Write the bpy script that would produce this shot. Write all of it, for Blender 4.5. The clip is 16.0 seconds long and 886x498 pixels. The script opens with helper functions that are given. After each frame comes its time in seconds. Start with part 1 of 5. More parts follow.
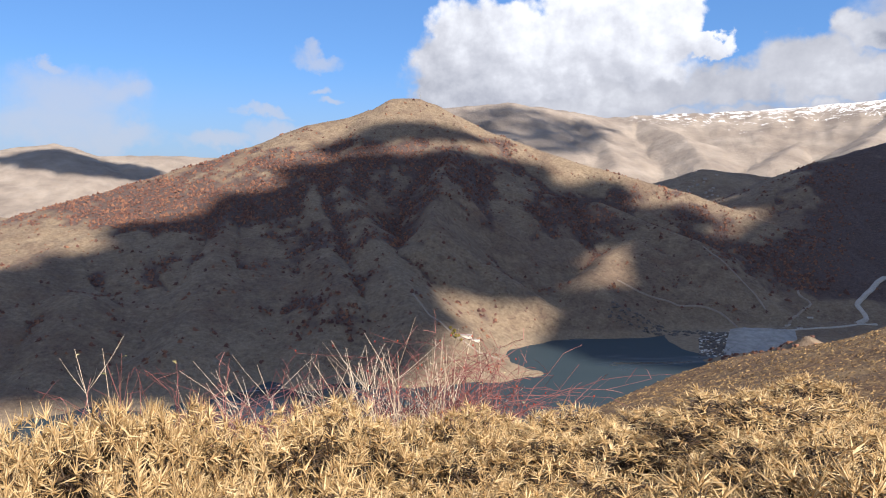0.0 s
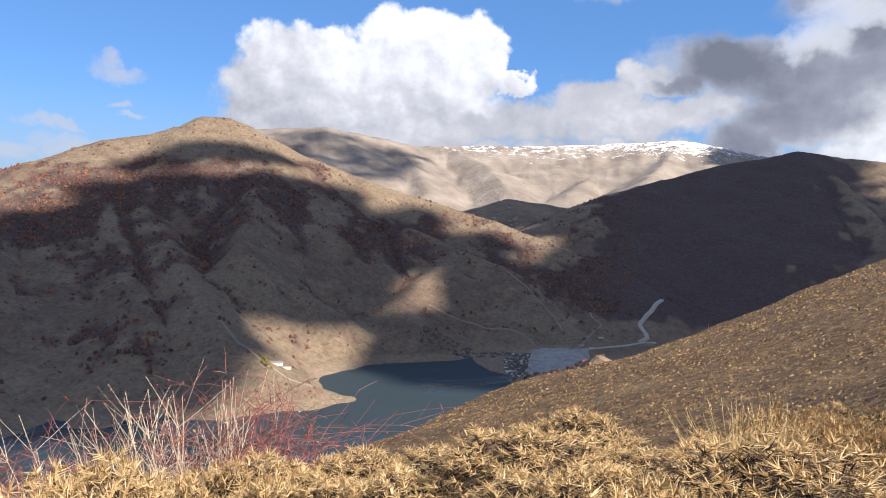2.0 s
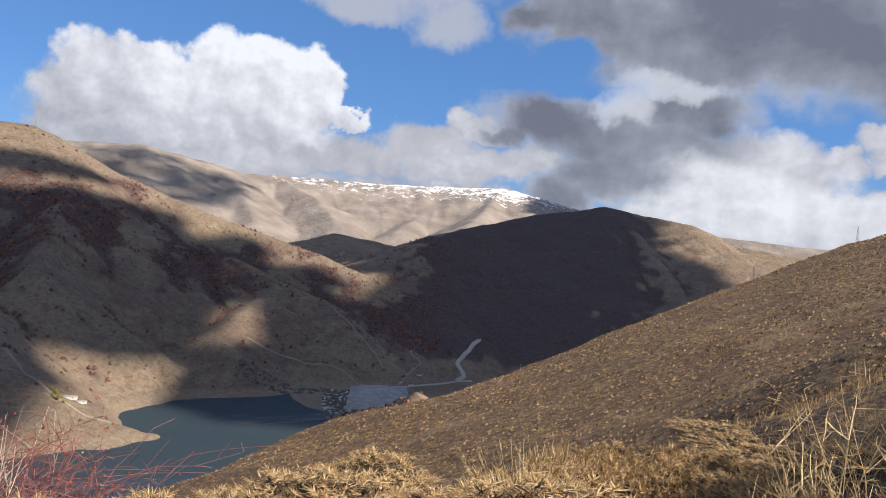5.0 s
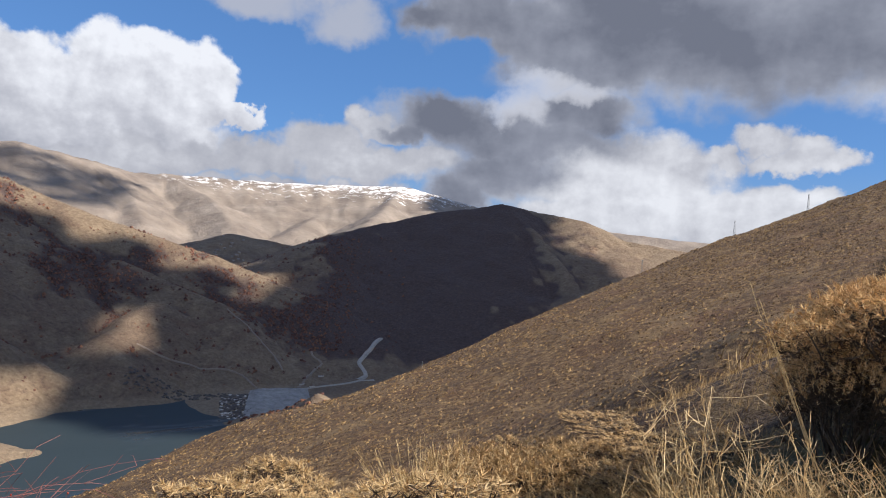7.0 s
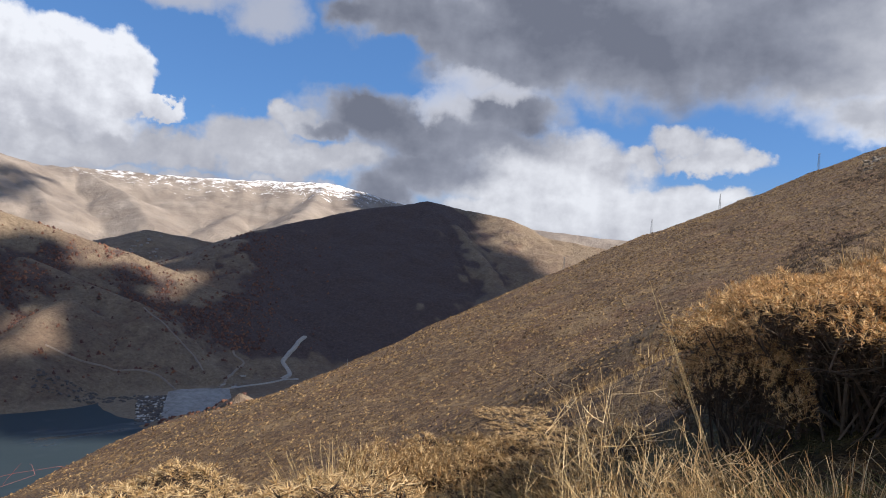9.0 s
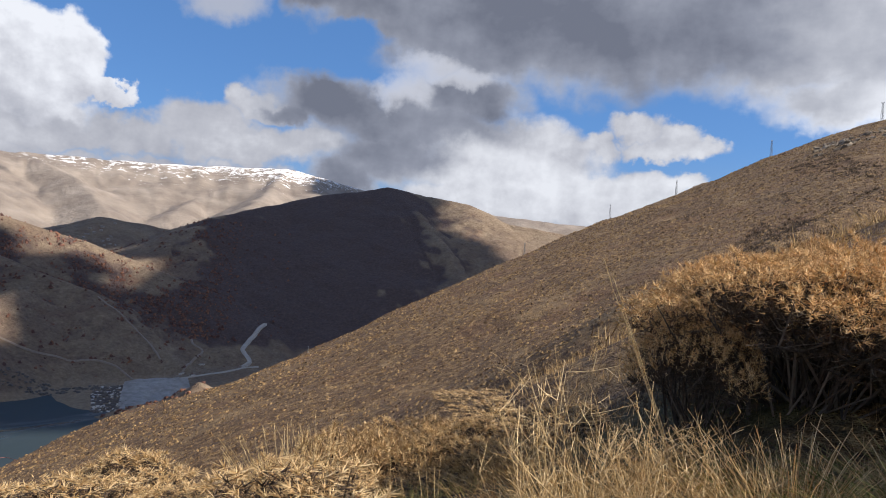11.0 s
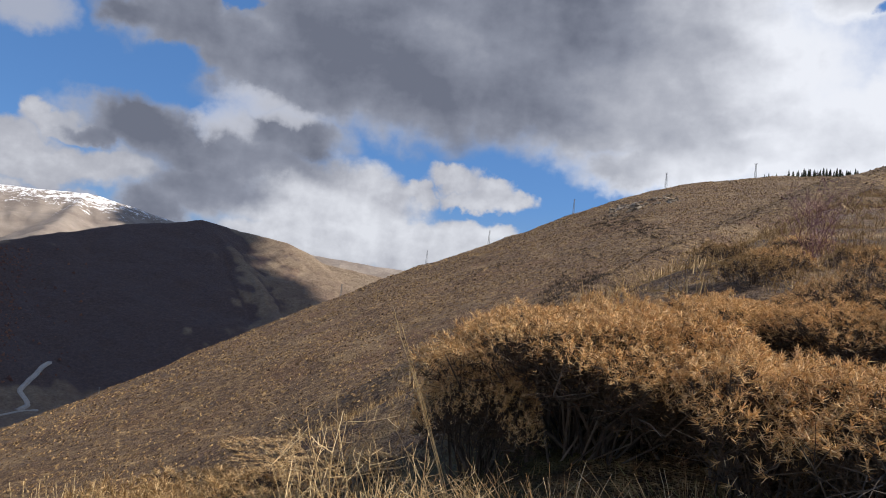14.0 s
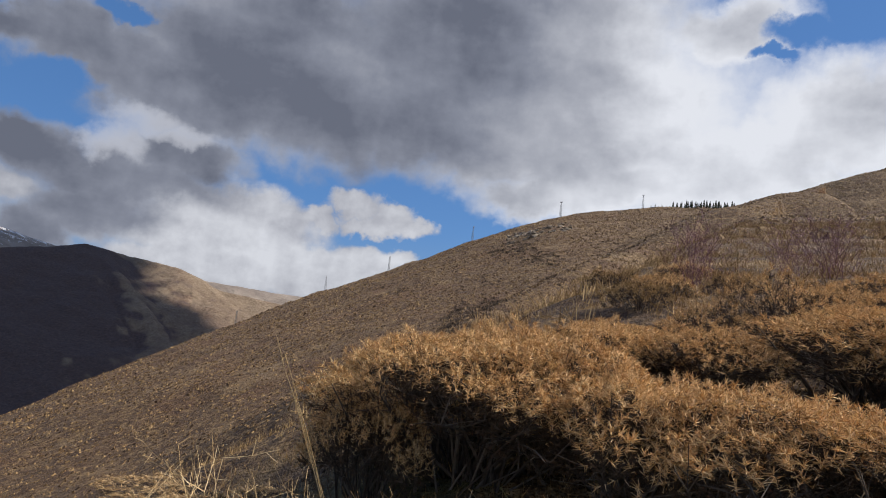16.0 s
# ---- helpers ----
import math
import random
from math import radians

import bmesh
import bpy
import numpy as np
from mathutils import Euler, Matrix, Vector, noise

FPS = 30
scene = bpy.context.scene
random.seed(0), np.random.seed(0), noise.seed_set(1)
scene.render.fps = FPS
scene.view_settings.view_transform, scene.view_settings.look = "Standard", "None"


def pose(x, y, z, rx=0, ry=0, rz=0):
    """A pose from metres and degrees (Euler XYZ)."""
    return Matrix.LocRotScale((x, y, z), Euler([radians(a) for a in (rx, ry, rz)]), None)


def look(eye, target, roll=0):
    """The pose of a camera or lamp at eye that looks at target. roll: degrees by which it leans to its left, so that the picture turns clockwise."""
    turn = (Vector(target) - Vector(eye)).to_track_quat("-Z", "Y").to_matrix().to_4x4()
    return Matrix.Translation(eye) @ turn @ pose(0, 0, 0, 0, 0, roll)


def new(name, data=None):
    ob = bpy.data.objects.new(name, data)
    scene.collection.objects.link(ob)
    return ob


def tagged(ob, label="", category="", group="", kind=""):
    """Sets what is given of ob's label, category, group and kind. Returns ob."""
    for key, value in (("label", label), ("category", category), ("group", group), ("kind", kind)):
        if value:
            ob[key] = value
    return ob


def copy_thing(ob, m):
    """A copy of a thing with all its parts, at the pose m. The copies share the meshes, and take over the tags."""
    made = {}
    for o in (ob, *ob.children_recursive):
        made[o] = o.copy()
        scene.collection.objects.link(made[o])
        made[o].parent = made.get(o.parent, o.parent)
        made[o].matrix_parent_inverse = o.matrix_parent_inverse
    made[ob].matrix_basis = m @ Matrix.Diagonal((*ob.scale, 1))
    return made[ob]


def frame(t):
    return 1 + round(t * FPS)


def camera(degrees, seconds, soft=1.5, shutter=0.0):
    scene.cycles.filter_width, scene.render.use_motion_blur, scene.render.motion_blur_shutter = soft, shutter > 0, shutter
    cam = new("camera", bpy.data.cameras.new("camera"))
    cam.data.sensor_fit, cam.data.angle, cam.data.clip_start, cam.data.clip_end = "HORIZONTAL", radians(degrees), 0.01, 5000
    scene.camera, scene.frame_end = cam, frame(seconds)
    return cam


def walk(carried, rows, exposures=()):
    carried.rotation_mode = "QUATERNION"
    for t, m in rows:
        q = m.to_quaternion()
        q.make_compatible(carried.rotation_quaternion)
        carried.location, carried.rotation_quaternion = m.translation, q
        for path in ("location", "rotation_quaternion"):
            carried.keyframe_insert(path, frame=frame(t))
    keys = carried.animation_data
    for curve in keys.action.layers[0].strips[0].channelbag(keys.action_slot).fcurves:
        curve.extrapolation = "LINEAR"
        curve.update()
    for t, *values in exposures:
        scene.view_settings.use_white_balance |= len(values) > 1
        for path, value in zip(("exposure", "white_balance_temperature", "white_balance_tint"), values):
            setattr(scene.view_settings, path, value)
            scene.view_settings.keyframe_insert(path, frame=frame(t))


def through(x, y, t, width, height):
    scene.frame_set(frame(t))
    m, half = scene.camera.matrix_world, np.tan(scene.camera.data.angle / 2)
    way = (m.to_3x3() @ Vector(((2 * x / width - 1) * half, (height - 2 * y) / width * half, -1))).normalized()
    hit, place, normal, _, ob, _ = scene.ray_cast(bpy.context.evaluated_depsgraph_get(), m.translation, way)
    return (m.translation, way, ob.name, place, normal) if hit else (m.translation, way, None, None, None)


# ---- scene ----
cam = camera(62.28, 16.0, soft=1.0)

PATH = [
    (0.0, pose(0.000, 0.000, -0.000, 84.40, 0.00, 0.00)),
    (0.5, pose(0.003, 0.002, -0.001, 84.26, -0.45, -2.49)),
    (1.0, pose(0.039, 0.008, 0.014, 84.40, -0.94, -6.05)),
    (1.5, pose(0.077, 0.005, 0.043, 85.15, -1.27, -10.26)),
    (2.0, pose(0.099, -0.001, 0.067, 86.54, -1.55, -14.40)),
    (2.5, pose(0.121, -0.009, 0.087, 87.83, -2.01, -17.49)),
    (3.0, pose(0.136, -0.008, 0.088, 89.03, -3.07, -20.00)),
    (3.5, pose(0.148, -0.009, 0.083, 89.76, -4.20, -22.21)),
    (4.0, pose(0.167, -0.014, 0.082, 90.08, -5.04, -24.17)),
    (6.5, pose(0.106, -0.153, 0.124, 90.23, -3.94, -33.63)),
    (7.0, pose(0.119, -0.155, 0.130, 90.58, -4.09, -35.67)),
    (7.5, pose(0.132, -0.171, 0.131, 90.68, -4.18, -37.33)),
    (8.0, pose(0.137, -0.173, 0.135, 90.76, -4.26, -38.98)),
    (8.5, pose(0.146, -0.181, 0.136, 90.84, -4.27, -40.37)),
    (9.0, pose(0.159, -0.191, 0.145, 90.76, -4.08, -41.48)),
    (11.5, pose(0.208, -0.180, 0.121, 89.96, -4.21, -46.12)),
    (12.0, pose(0.219, -0.187, 0.131, 90.73, -4.80, -48.71)),
    (12.5, pose(0.246, -0.199, 0.135, 91.69, -5.26, -51.66)),
    (13.0, pose(0.258, -0.206, 0.139, 92.74, -5.65, -54.65)),
    (13.5, pose(0.281, -0.220, 0.147, 93.65, -5.91, -56.86)),
    (14.0, pose(0.285, -0.229, 0.145, 94.36, -5.97, -58.80)),
    (14.5, pose(0.299, -0.233, 0.146, 95.20, -5.89, -60.90)),
    (15.0, pose(0.313, -0.240, 0.153, 95.99, -5.93, -62.82)),
    (15.5, pose(0.325, -0.246, 0.155, 96.62, -5.76, -64.76)),
    (16.0, pose(0.329, -0.253, 0.154, 97.19, -5.50, -66.62)),
]

walk(cam, PATH, [(0.0, 0.88), (1.5, 0.93), (4.0, 0.72), (8.0, 0.58), (12.0, 0.58), (16.0, 0.30)])

# ---- sky, sun ----
SUN_AZ, SUN_EL = 142.0, 39.0   # degrees, azimuth from +y towards +x
sun = new("sun", bpy.data.lights.new("sun", "SUN"))
sun.data.energy, sun.data.angle, sun.data.color = 5.0, radians(0.55), (1.0, 0.89, 0.755)
SUN_DIR = Vector((math.cos(radians(SUN_EL)) * math.sin(radians(SUN_AZ)), math.cos(radians(SUN_EL)) * math.cos(radians(SUN_AZ)), math.sin(radians(SUN_EL))))
sun.matrix_world = look(SUN_DIR * 900, (0, 0, 0))


class Nodes:
    """Short hand for node trees."""

    def __init__(self, tree):
        self.tree = tree
        tree.nodes.clear()

    def link(self, value, socket):
        if hasattr(value, "is_output"):
            self.tree.links.new(value, socket)
        else:
            socket.default_value = value

    def math(self, op, a, b=0.0, c=0.0, clamp=False):
        n = self.tree.nodes.new("ShaderNodeMath")
        n.operation, n.use_clamp = op, clamp
        for v, s in zip((a, b, c), n.inputs):
            self.link(v, s)
        return n.outputs[0]

    def vmath(self, op, a, b=(0, 0, 0), out=0):
        n = self.tree.nodes.new("ShaderNodeVectorMath")
        n.operation = op
        self.link(a, n.inputs[0])
        self.link(b, n.inputs[1])
        return n.outputs[out]

    def scaled(self, a, k):
        n = self.tree.nodes.new("ShaderNodeVectorMath")
        n.operation = "SCALE"
        self.link(a, n.inputs[0])
        self.link(k, n.inputs["Scale"])
        return n.outputs[0]

    def noise(self, vec, scale, detail=4.0, rough=0.55, warp=0.0, colour=False):
        n = self.tree.nodes.new("ShaderNodeTexNoise")
        self.link(vec, n.inputs["Vector"])
        n.inputs["Scale"].default_value, n.inputs["Detail"].default_value = scale, detail
        n.inputs["Roughness"].default_value, n.inputs["Distortion"].default_value = rough, warp
        return n.outputs["Color" if colour else "Fac"]

    def voronoi(self, vec, scale, out="Distance"):
        n = self.tree.nodes.new("ShaderNodeTexVoronoi")
        self.link(vec, n.inputs["Vector"])
        n.inputs["Scale"].default_value = scale
        return n.outputs[out]

    def step(self, v, lo, hi, a=0.0, b=1.0):
        n = self.tree.nodes.new("ShaderNodeMapRange")
        n.interpolation_type = "SMOOTHSTEP"
        self.link(v, n.inputs[0])
        for s, x in zip(n.inputs[1:5], (lo, hi, a, b)):
            s.default_value = x
        return n.outputs[0]

    def mix(self, f, a, b, kind="MIX"):
        n = self.tree.nodes.new("ShaderNodeMix")
        n.data_type, n.blend_type = "RGBA", kind
        for v, s in ((f, n.inputs[0]), (a, n.inputs[6]), (b, n.inputs[7])):
            self.link((*v, 1) if isinstance(v, tuple) and len(v) == 3 else v, s)
        return n.outputs[2]

    def ramp(self, f, *stops):
        n = self.tree.nodes.new("ShaderNodeValToRGB")
        while len(n.color_ramp.elements) < len(stops):
            n.color_ramp.elements.new(0.5)
        for e, (x, c) in zip(n.color_ramp.elements, stops):
            e.position, e.color = x, (*c, 1)
        self.link(f, n.inputs[0])
        return n.outputs[0]

    def node(self, kind, **values):
        n = self.tree.nodes.new(kind)
        for k, v in values.items():
            self.link(v, n.inputs[k.replace("_", " ")])
        return n


world = bpy.data.worlds.new("sky")
world.use_nodes = True
scene.world = world
W = Nodes(world.node_tree)
sky = W.tree.nodes.new("ShaderNodeTexSky")
sky.sky_type, sky.sun_disc = "NISHITA", False
sky.sun_elevation, sky.sun_rotation = radians(SUN_EL), radians(SUN_AZ)
sky.altitude, sky.air_density, sky.dust_density, sky.ozone_density = 1700, 1.0, 0.6, 1.6
ray = W.tree.nodes.new("ShaderNodeTexCoord").outputs["Generated"]
sep = W.node("ShaderNodeSeparateXYZ", Vector=ray)
az = W.math("MULTIPLY", W.math("ARCTAN2", sep.outputs[0], sep.outputs[1]), 57.2958)
el = W.math("MULTIPLY", W.math("ARCSINE", sep.outputs[2]), 57.2958)
comb = W.node("ShaderNodeCombineXYZ", X=az, Y=el, Z=0.0).outputs[0]
# billows: the edges of the clouds are pushed about by noise at three sizes
wob = W.scaled(W.vmath("SUBTRACT", W.noise(comb, 0.3, 6.0, 0.56, colour=True), (0.5, 0.5, 0.5)), 4.6)
flat_ray = W.vmath("MULTIPLY", W.vmath("ADD", comb, wob), (1.0, 1.0, 0.0))


def cloud_field(puffs):
    """How deep a direction lies inside a bank of puffs (azimuth, elevation, half width, half height, in degrees)."""
    best = None
    for a, e, ra, re in puffs:
        v = W.vmath("MULTIPLY", W.vmath("SUBTRACT", flat_ray, (a, e, 0.0)), (1 / ra, 1 / re, 0.0))
        d = W.vmath("DOT_PRODUCT", v, v, out=1)
        best = d if best is None else W.math("SMOOTH_MIN", best, d, 0.2)
    return W.math("SUBTRACT", 1.0, best)


CUMULUS = (
    (1.7, 9.1, 4.2, 3.5), (4.7, 10.4, 3.8, 3.0), (9.9, 11.7, 3.5, 3.3), (13.3, 11.6, 3.4, 3.3), (16.3, 11.1, 2.7, 3.1), (19.6, 9.4, 2.0, 0.9),
    (8.6, 7.5, 11.1, 3.0), (1.2, 6.4, 3.8, 2.4), (13.8, 6.2, 6.6, 1.2),
)
BANK = (
    (15.5, 6.1, 5.3, 1.3), (21.4, 6.8, 4.0, 1.7), (26.4, 8.1, 3.8, 1.8), (29.8, 9.7, 2.3, 1.1), (28.7, 6.7, 6.6, 1.7), (33.4, 7.4, 2.7, 1.4),
    (47.3, 6.4, 5.3, 2.7), (50.9, 7.1, 4.9, 3.2), (52.5, 4.1, 4.9, 2.7), (50.5, 7.5, 6.6, 2.6), (47.0, 8.1, 4.0, 2.0),
    (58.7, 10.0, 2.1, 1.3), (61.5, 9.0, 2.6, 1.1), (63.9, 8.8, 1.5, 0.9), (59.2, 5.9, 4.2, 1.1), (54.8, 5.1, 6.6, 1.6), (48.2, 3.7, 7.5, 2.2),
    (57.9, 5.2, 4.9, 1.8), (61.8, 6.0, 2.7, 0.8), (58.3, 4.0, 5.3, 2.2), (55.9, 8.4, 1.8, 1.3), (60.5, 8.5, 3.2, 0.8), (24.5, 4.1, 11.1, 1.3), (8.0, 4.6, 9.0, 1.2),
)
BRIGHT = ((41.0, 12.2, 1.7, 1.5), (42.7, 13.7, 2.6, 1.1), (40.4, 11.9, 1.5, 1.2), (45.5, 13.0, 2.4, 0.8))
HIGH = ((20.1, 18.0, 4.9, 1.5), (26.8, 17.5, 3.3, 1.8), (23.1, 19.6, 7.5, 1.8))
DECK = (
    (37.1, 18.3, 4.9, 3.1), (42.1, 17.2, 7.1, 3.5), (33.9, 18.0, 2.7, 1.5), (39.7, 17.6, 6.6, 2.7), (47.3, 16.3, 7.5, 4.0), (55.7, 16.4, 8.8, 4.6),
    (63.4, 16.6, 8.8, 4.4), (69.0, 14.8, 5.3, 3.3), (35.3, 10.5, 5.7, 2.0), (31.7, 9.6, 2.4, 1.0), (41.2, 9.4, 8.4, 2.4), (39.8, 7.0, 5.3, 2.3),
    (36.8, 5.3, 2.4, 1.8), (45.4, 11.5, 5.3, 2.1), (36.7, 4.6, 2.4, 1.4), (65.2, 16.6, 10.6, 4.4),
    (74.8, 16.3, 10.6, 5.3), (73.3, 11.6, 5.3, 1.8), (76.8, 12.5, 6.6, 2.7), (61.9, 19.4, 13.3, 6.6), (77.1, 18.8, 13.3, 6.6), (48.4, 19.6, 11.1, 4.0),
    (79.5, 13.2, 9.7, 2.2), (86.9, 14.0, 8.0, 4.0), (69.6, 23.9, 18.6, 5.3), (76.9, 17.2, 13.3, 4.9), (81.5, 13.0, 11.5, 2.6),
    (89.4, 15.7, 8.0, 3.5), (94.8, 17.4, 8.0, 4.9), (87.1, 23.9, 5.3, 2.7), (51.4, 22.5, 11.1, 3.5), (92.0, 12.0, 8.0, 3.0),
)
THIN = (
    (-26.3, 5.3, 4.9, 2.2), (-23.2, 5.5, 2.2, 1.1), (-27.7, 3.5, 5.7, 1.8), (-9.5, 8.9, 1.7, 0.6), (-9.0, 6.6, 1.1, 0.4), (-16.6, 3.0, 3.1, 0.7),
    (-12.2, 3.6, 2.7, 0.9), (-13.4, 4.9, 2.2, 0.4), (-8.0, 5.5, 1.1, 0.4), (-24.4, 2.7, 4.0, 1.0), (-27.5, 7.4, 1.1, 0.5),
)
GAPS = ((89.9, 22.3, 1.5, 0.6), (92.9, 23.5, 3.5, 1.0), (96.2, 24.3, 1.8, 1.1), (36.2, 14.8, 3.1, 1.5), (40.3, 20.8, 1.8, 0.7))
SKY_TINT = (0.50, 0.66, 0.82)

fine = W.math("SUBTRACT", W.noise(comb, 0.75, 7.0, 0.6), 0.5)
billow = W.noise(comb, 0.32, 7.0, 0.58)
billow_sun = W.noise(W.vmath("ADD", comb, (0.6, 0.75, 0.0)), 0.32, 7.0, 0.58)
relief = W.math("SUBTRACT", billow, billow_sun)
soft_noise = W.noise(W.vmath("MULTIPLY", comb, (1.0, 1.7, 1.0)), 0.08, 5.0, 0.5)
mid_noise = W.noise(W.vmath("MULTIPLY", comb, (1.0, 1.5, 1.0)), 0.2, 6.0, 0.55)


def ragged(field, amount):
    return W.math("ADD", field, W.math("MULTIPLY", fine, amount))


def total(*terms):
    """The sum of (value, weight) pairs and plain numbers."""
    out = 0.0
    for q in terms:
        out = W.math("ADD", out, W.math("MULTIPLY", q[0], q[1]) if isinstance(q, tuple) else q)
    return out


field_cumulus, field_bank, field_deck = cloud_field(CUMULUS), cloud_field(BANK), cloud_field(DECK)
mask_cumulus = W.step(ragged(field_cumulus, 0.4), -0.18, 0.3)
mask_bank = W.step(ragged(field_bank, 0.5), -0.4, 0.55)
mask_high = W.math("MULTIPLY", W.step(ragged(cloud_field(HIGH), 0.6), -0.5, 0.9), 0.85)
mask_bright = W.math("MULTIPLY", W.step(ragged(cloud_field(BRIGHT), 0.6), -0.9, 0.9), 0.65)
gaps = W.step(ragged(cloud_field(GAPS), 0.6), -0.5, 0.6)
mask_deck = W.math("MULTIPLY", W.step(ragged(field_deck, 0.4), -0.55, 0.7), W.math("SUBTRACT", 1.0, gaps))
mask_thin = W.math("MULTIPLY", W.step(ragged(cloud_field(THIN), 0.9), -0.5, 1.1), 0.62)
light_cumulus = W.math("ADD", total((relief, 1.0), (el, 0.062), (mid_noise, 0.5), (W.step(az, -2.0, 9.0), 0.22)), -0.5, clamp=True)
cumulus = W.ramp(light_cumulus, (0.05, (2.7, 2.75, 3.0)), (0.4, (4.0, 4.0, 4.15)), (0.8, (6.0, 6.0, 6.0)))
light_bank = W.math("ADD", total((relief, 0.6), (mid_noise, 0.5), (soft_noise, 0.7), (W.step(az, 30.0, 52.0), 0.22), (field_bank, 0.12)), -0.28, clamp=True)
bank = W.ramp(light_bank, (0.1, (2.4, 2.45, 2.7)), (0.45, (3.6, 3.6, 3.75)), (0.8, (5.6, 5.6, 5.6)))
light_deck = W.math("ADD", total((relief, 0.3), (W.step(az, 62.0, 88.0), 0.72), (soft_noise, 1.2), (mid_noise, 0.2), (W.step(field_deck, 0.0, 1.0), -0.3), (W.step(el, 15.5, 11.0), W.step(az, 60.0, 76.0, 0.0, 0.3))), -0.24, clamp=True)
deck = W.ramp(light_deck, (0.05, (1.15, 1.24, 1.52)), (0.3, (1.95, 2.05, 2.36)), (0.6, (3.4, 3.45, 3.65)), (1.0, (6.4, 6.4, 6.4)))
sky_colour = W.mix(1.0, sky.outputs[0], SKY_TINT, "MULTIPLY")
sky_colour = W.mix(0.5, sky_colour, (0.75, 1.85, 3.9))
hazy = W.mix(W.math("MULTIPLY", W.step(el, 9.0, -1.0), 0.7), sky_colour, (2.1, 2.5, 3.1))
colour = W.mix(mask_thin, hazy, (3.5, 3.5, 3.75))
colour = W.mix(mask_high, colour, (3.3, 3.35, 3.6))
colour = W.mix(mask_cumulus, colour, cumulus)
colour = W.mix(mask_bank, colour, bank)
colour = W.mix(mask_deck, colour, deck)
colour = W.mix(mask_bright, colour, (4.6, 4.6, 4.75))
# broken cloud overhead and behind, as in the part that shows
around = W.math("MAXIMUM", W.step(el, 29.0, 40.0), W.step(W.math("ABSOLUTE", W.math("SUBTRACT", az, 33.0)), 76.0, 92.0))
broken = W.step(W.noise(ray, 2.6, 6.0, 0.55), 0.42, 0.6)
colour = W.mix(W.math("MULTIPLY", around, broken), colour, (3.3, 3.2, 3.1))
colour = W.mix(1.0, colour, (0.97, 1.0, 1.08), "MULTIPLY")
bg = W.node("ShaderNodeBackground", Color=colour, Strength=0.1)
W.tree.links.new(bg.outputs[0], W.tree.nodes.new("ShaderNodeOutputWorld").inputs[0])


# ---- the shape of the land: ridges and spurs as (x, y, crest height, side slope) ----
LAKE = -200.0
MAIN_WEST = [(-58, 1499, 158, 0.58), (-94, 1497, 158, 0.57), (-135, 1484, 136, 0.55), (-183, 1469, 116, 0.52), (-261, 1436, 100, 0.45), (-360, 1374, 55, 0.37),
    (-436, 1309, 22, 0.34), (-547, 1179, -27, 0.3), (-589, 1103, -52, 0.29), (-622, 1026, -71, 0.28), (-770, 855, -101, 0.3), (-953, 550, -174, 0.4)]
MAIN_EAST = [(-58, 1499, 158, 0.58), (-26, 1490, 146, 0.58), (18, 1480, 122, 0.58), (133, 1434, 70, 0.6), (279, 1372, 17, 0.6), (410, 1318, -19, 0.52),
    (499, 1249, -56, 0.45), (588, 1148, -99, 0.42), (619, 1086, -134, 0.4), (626, 1041, -158, 0.4)]
SPUR_PENINSULA = [(-151, 1321, 58, 0.6), (-164, 1169, -14, 0.6), (-77, 952, -92, 0.58), (-28, 790, -146, 0.56), (9, 768, -176, 0.5), (44, 747, -185, 0.42),
    (88, 737, -197, 0.4)]
SPUR_BAY = [(11, 1290, 45, 0.7), (-19, 1010, -64, 0.8), (65, 980, -117, 0.8), (144, 944, -165, 0.75), (211, 922, -199, 0.7)]
SPUR_EAST = [(257, 1254, -42, 0.48), (386, 1120, -95, 0.56), (438, 993, -166, 0.56), (455, 946, -183, 0.5)]
SPUR_PATCH = [(294, 1127, -94, 0.5), (202, 1020, -130, 0.6), (202, 969, -166, 0.6)]
SPUR_HUMP = [(-222, 1200, 4, 0.5), (-161, 1017, -81, 0.48), (-124, 871, -124, 0.48), (-128, 764, -165, 0.5), (-132, 693, -192, 0.5)]
SPUR_MID = [(-325, 1134, -31, 0.42), (-280, 887, -114, 0.42), (-263, 724, -164, 0.42), (-262, 649, -190, 0.42)]
SPUR_LEFT = [(-450, 1209, -18, 0.34), (-471, 1049, -70, 0.34), (-501, 946, -92, 0.34), (-514, 846, -109, 0.34), (-598, 712, -139, 0.36)]
SPUR_LOW = [(-409, 802, -126, 0.38), (-380, 658, -175, 0.38), (-376, 579, -193, 0.38)]
DARK_HILL = [(550, 1396, -58, 0.4), (655, 1438, -6, 0.42), (747, 1471, 32, 0.43), (904, 1498, 70, 0.43), (1047, 1489, 108, 0.44), (1211, 1438, 145, 0.44),
    (1291, 1394, 130, 0.44), (1335, 1280, 113, 0.42), (1363, 1176, 69, 0.4), (1443, 1076, 53, 0.4), (1589, 845, 31, 0.4)]
DARK_SPUR_A = [(1205, 1430, 141, 0.5), (1136, 1197, 46, 0.5), (1029, 993, -50, 0.48), (929, 836, -131, 0.48)]
DARK_SPUR_B = [(964, 1484, 80, 0.5), (856, 1268, -32, 0.5), (703, 1082, -136, 0.48), (638, 1005, -176, 0.45)]
DARK_SPUR_C = [(1328, 1274, 109, 0.5), (1236, 1093, 14, 0.5), (1166, 944, -52, 0.5)]
DARK_SPUR_D = [(1114, 1452, 115, 0.52), (1003, 1247, -22, 0.52), (827, 1003, -137, 0.5)]
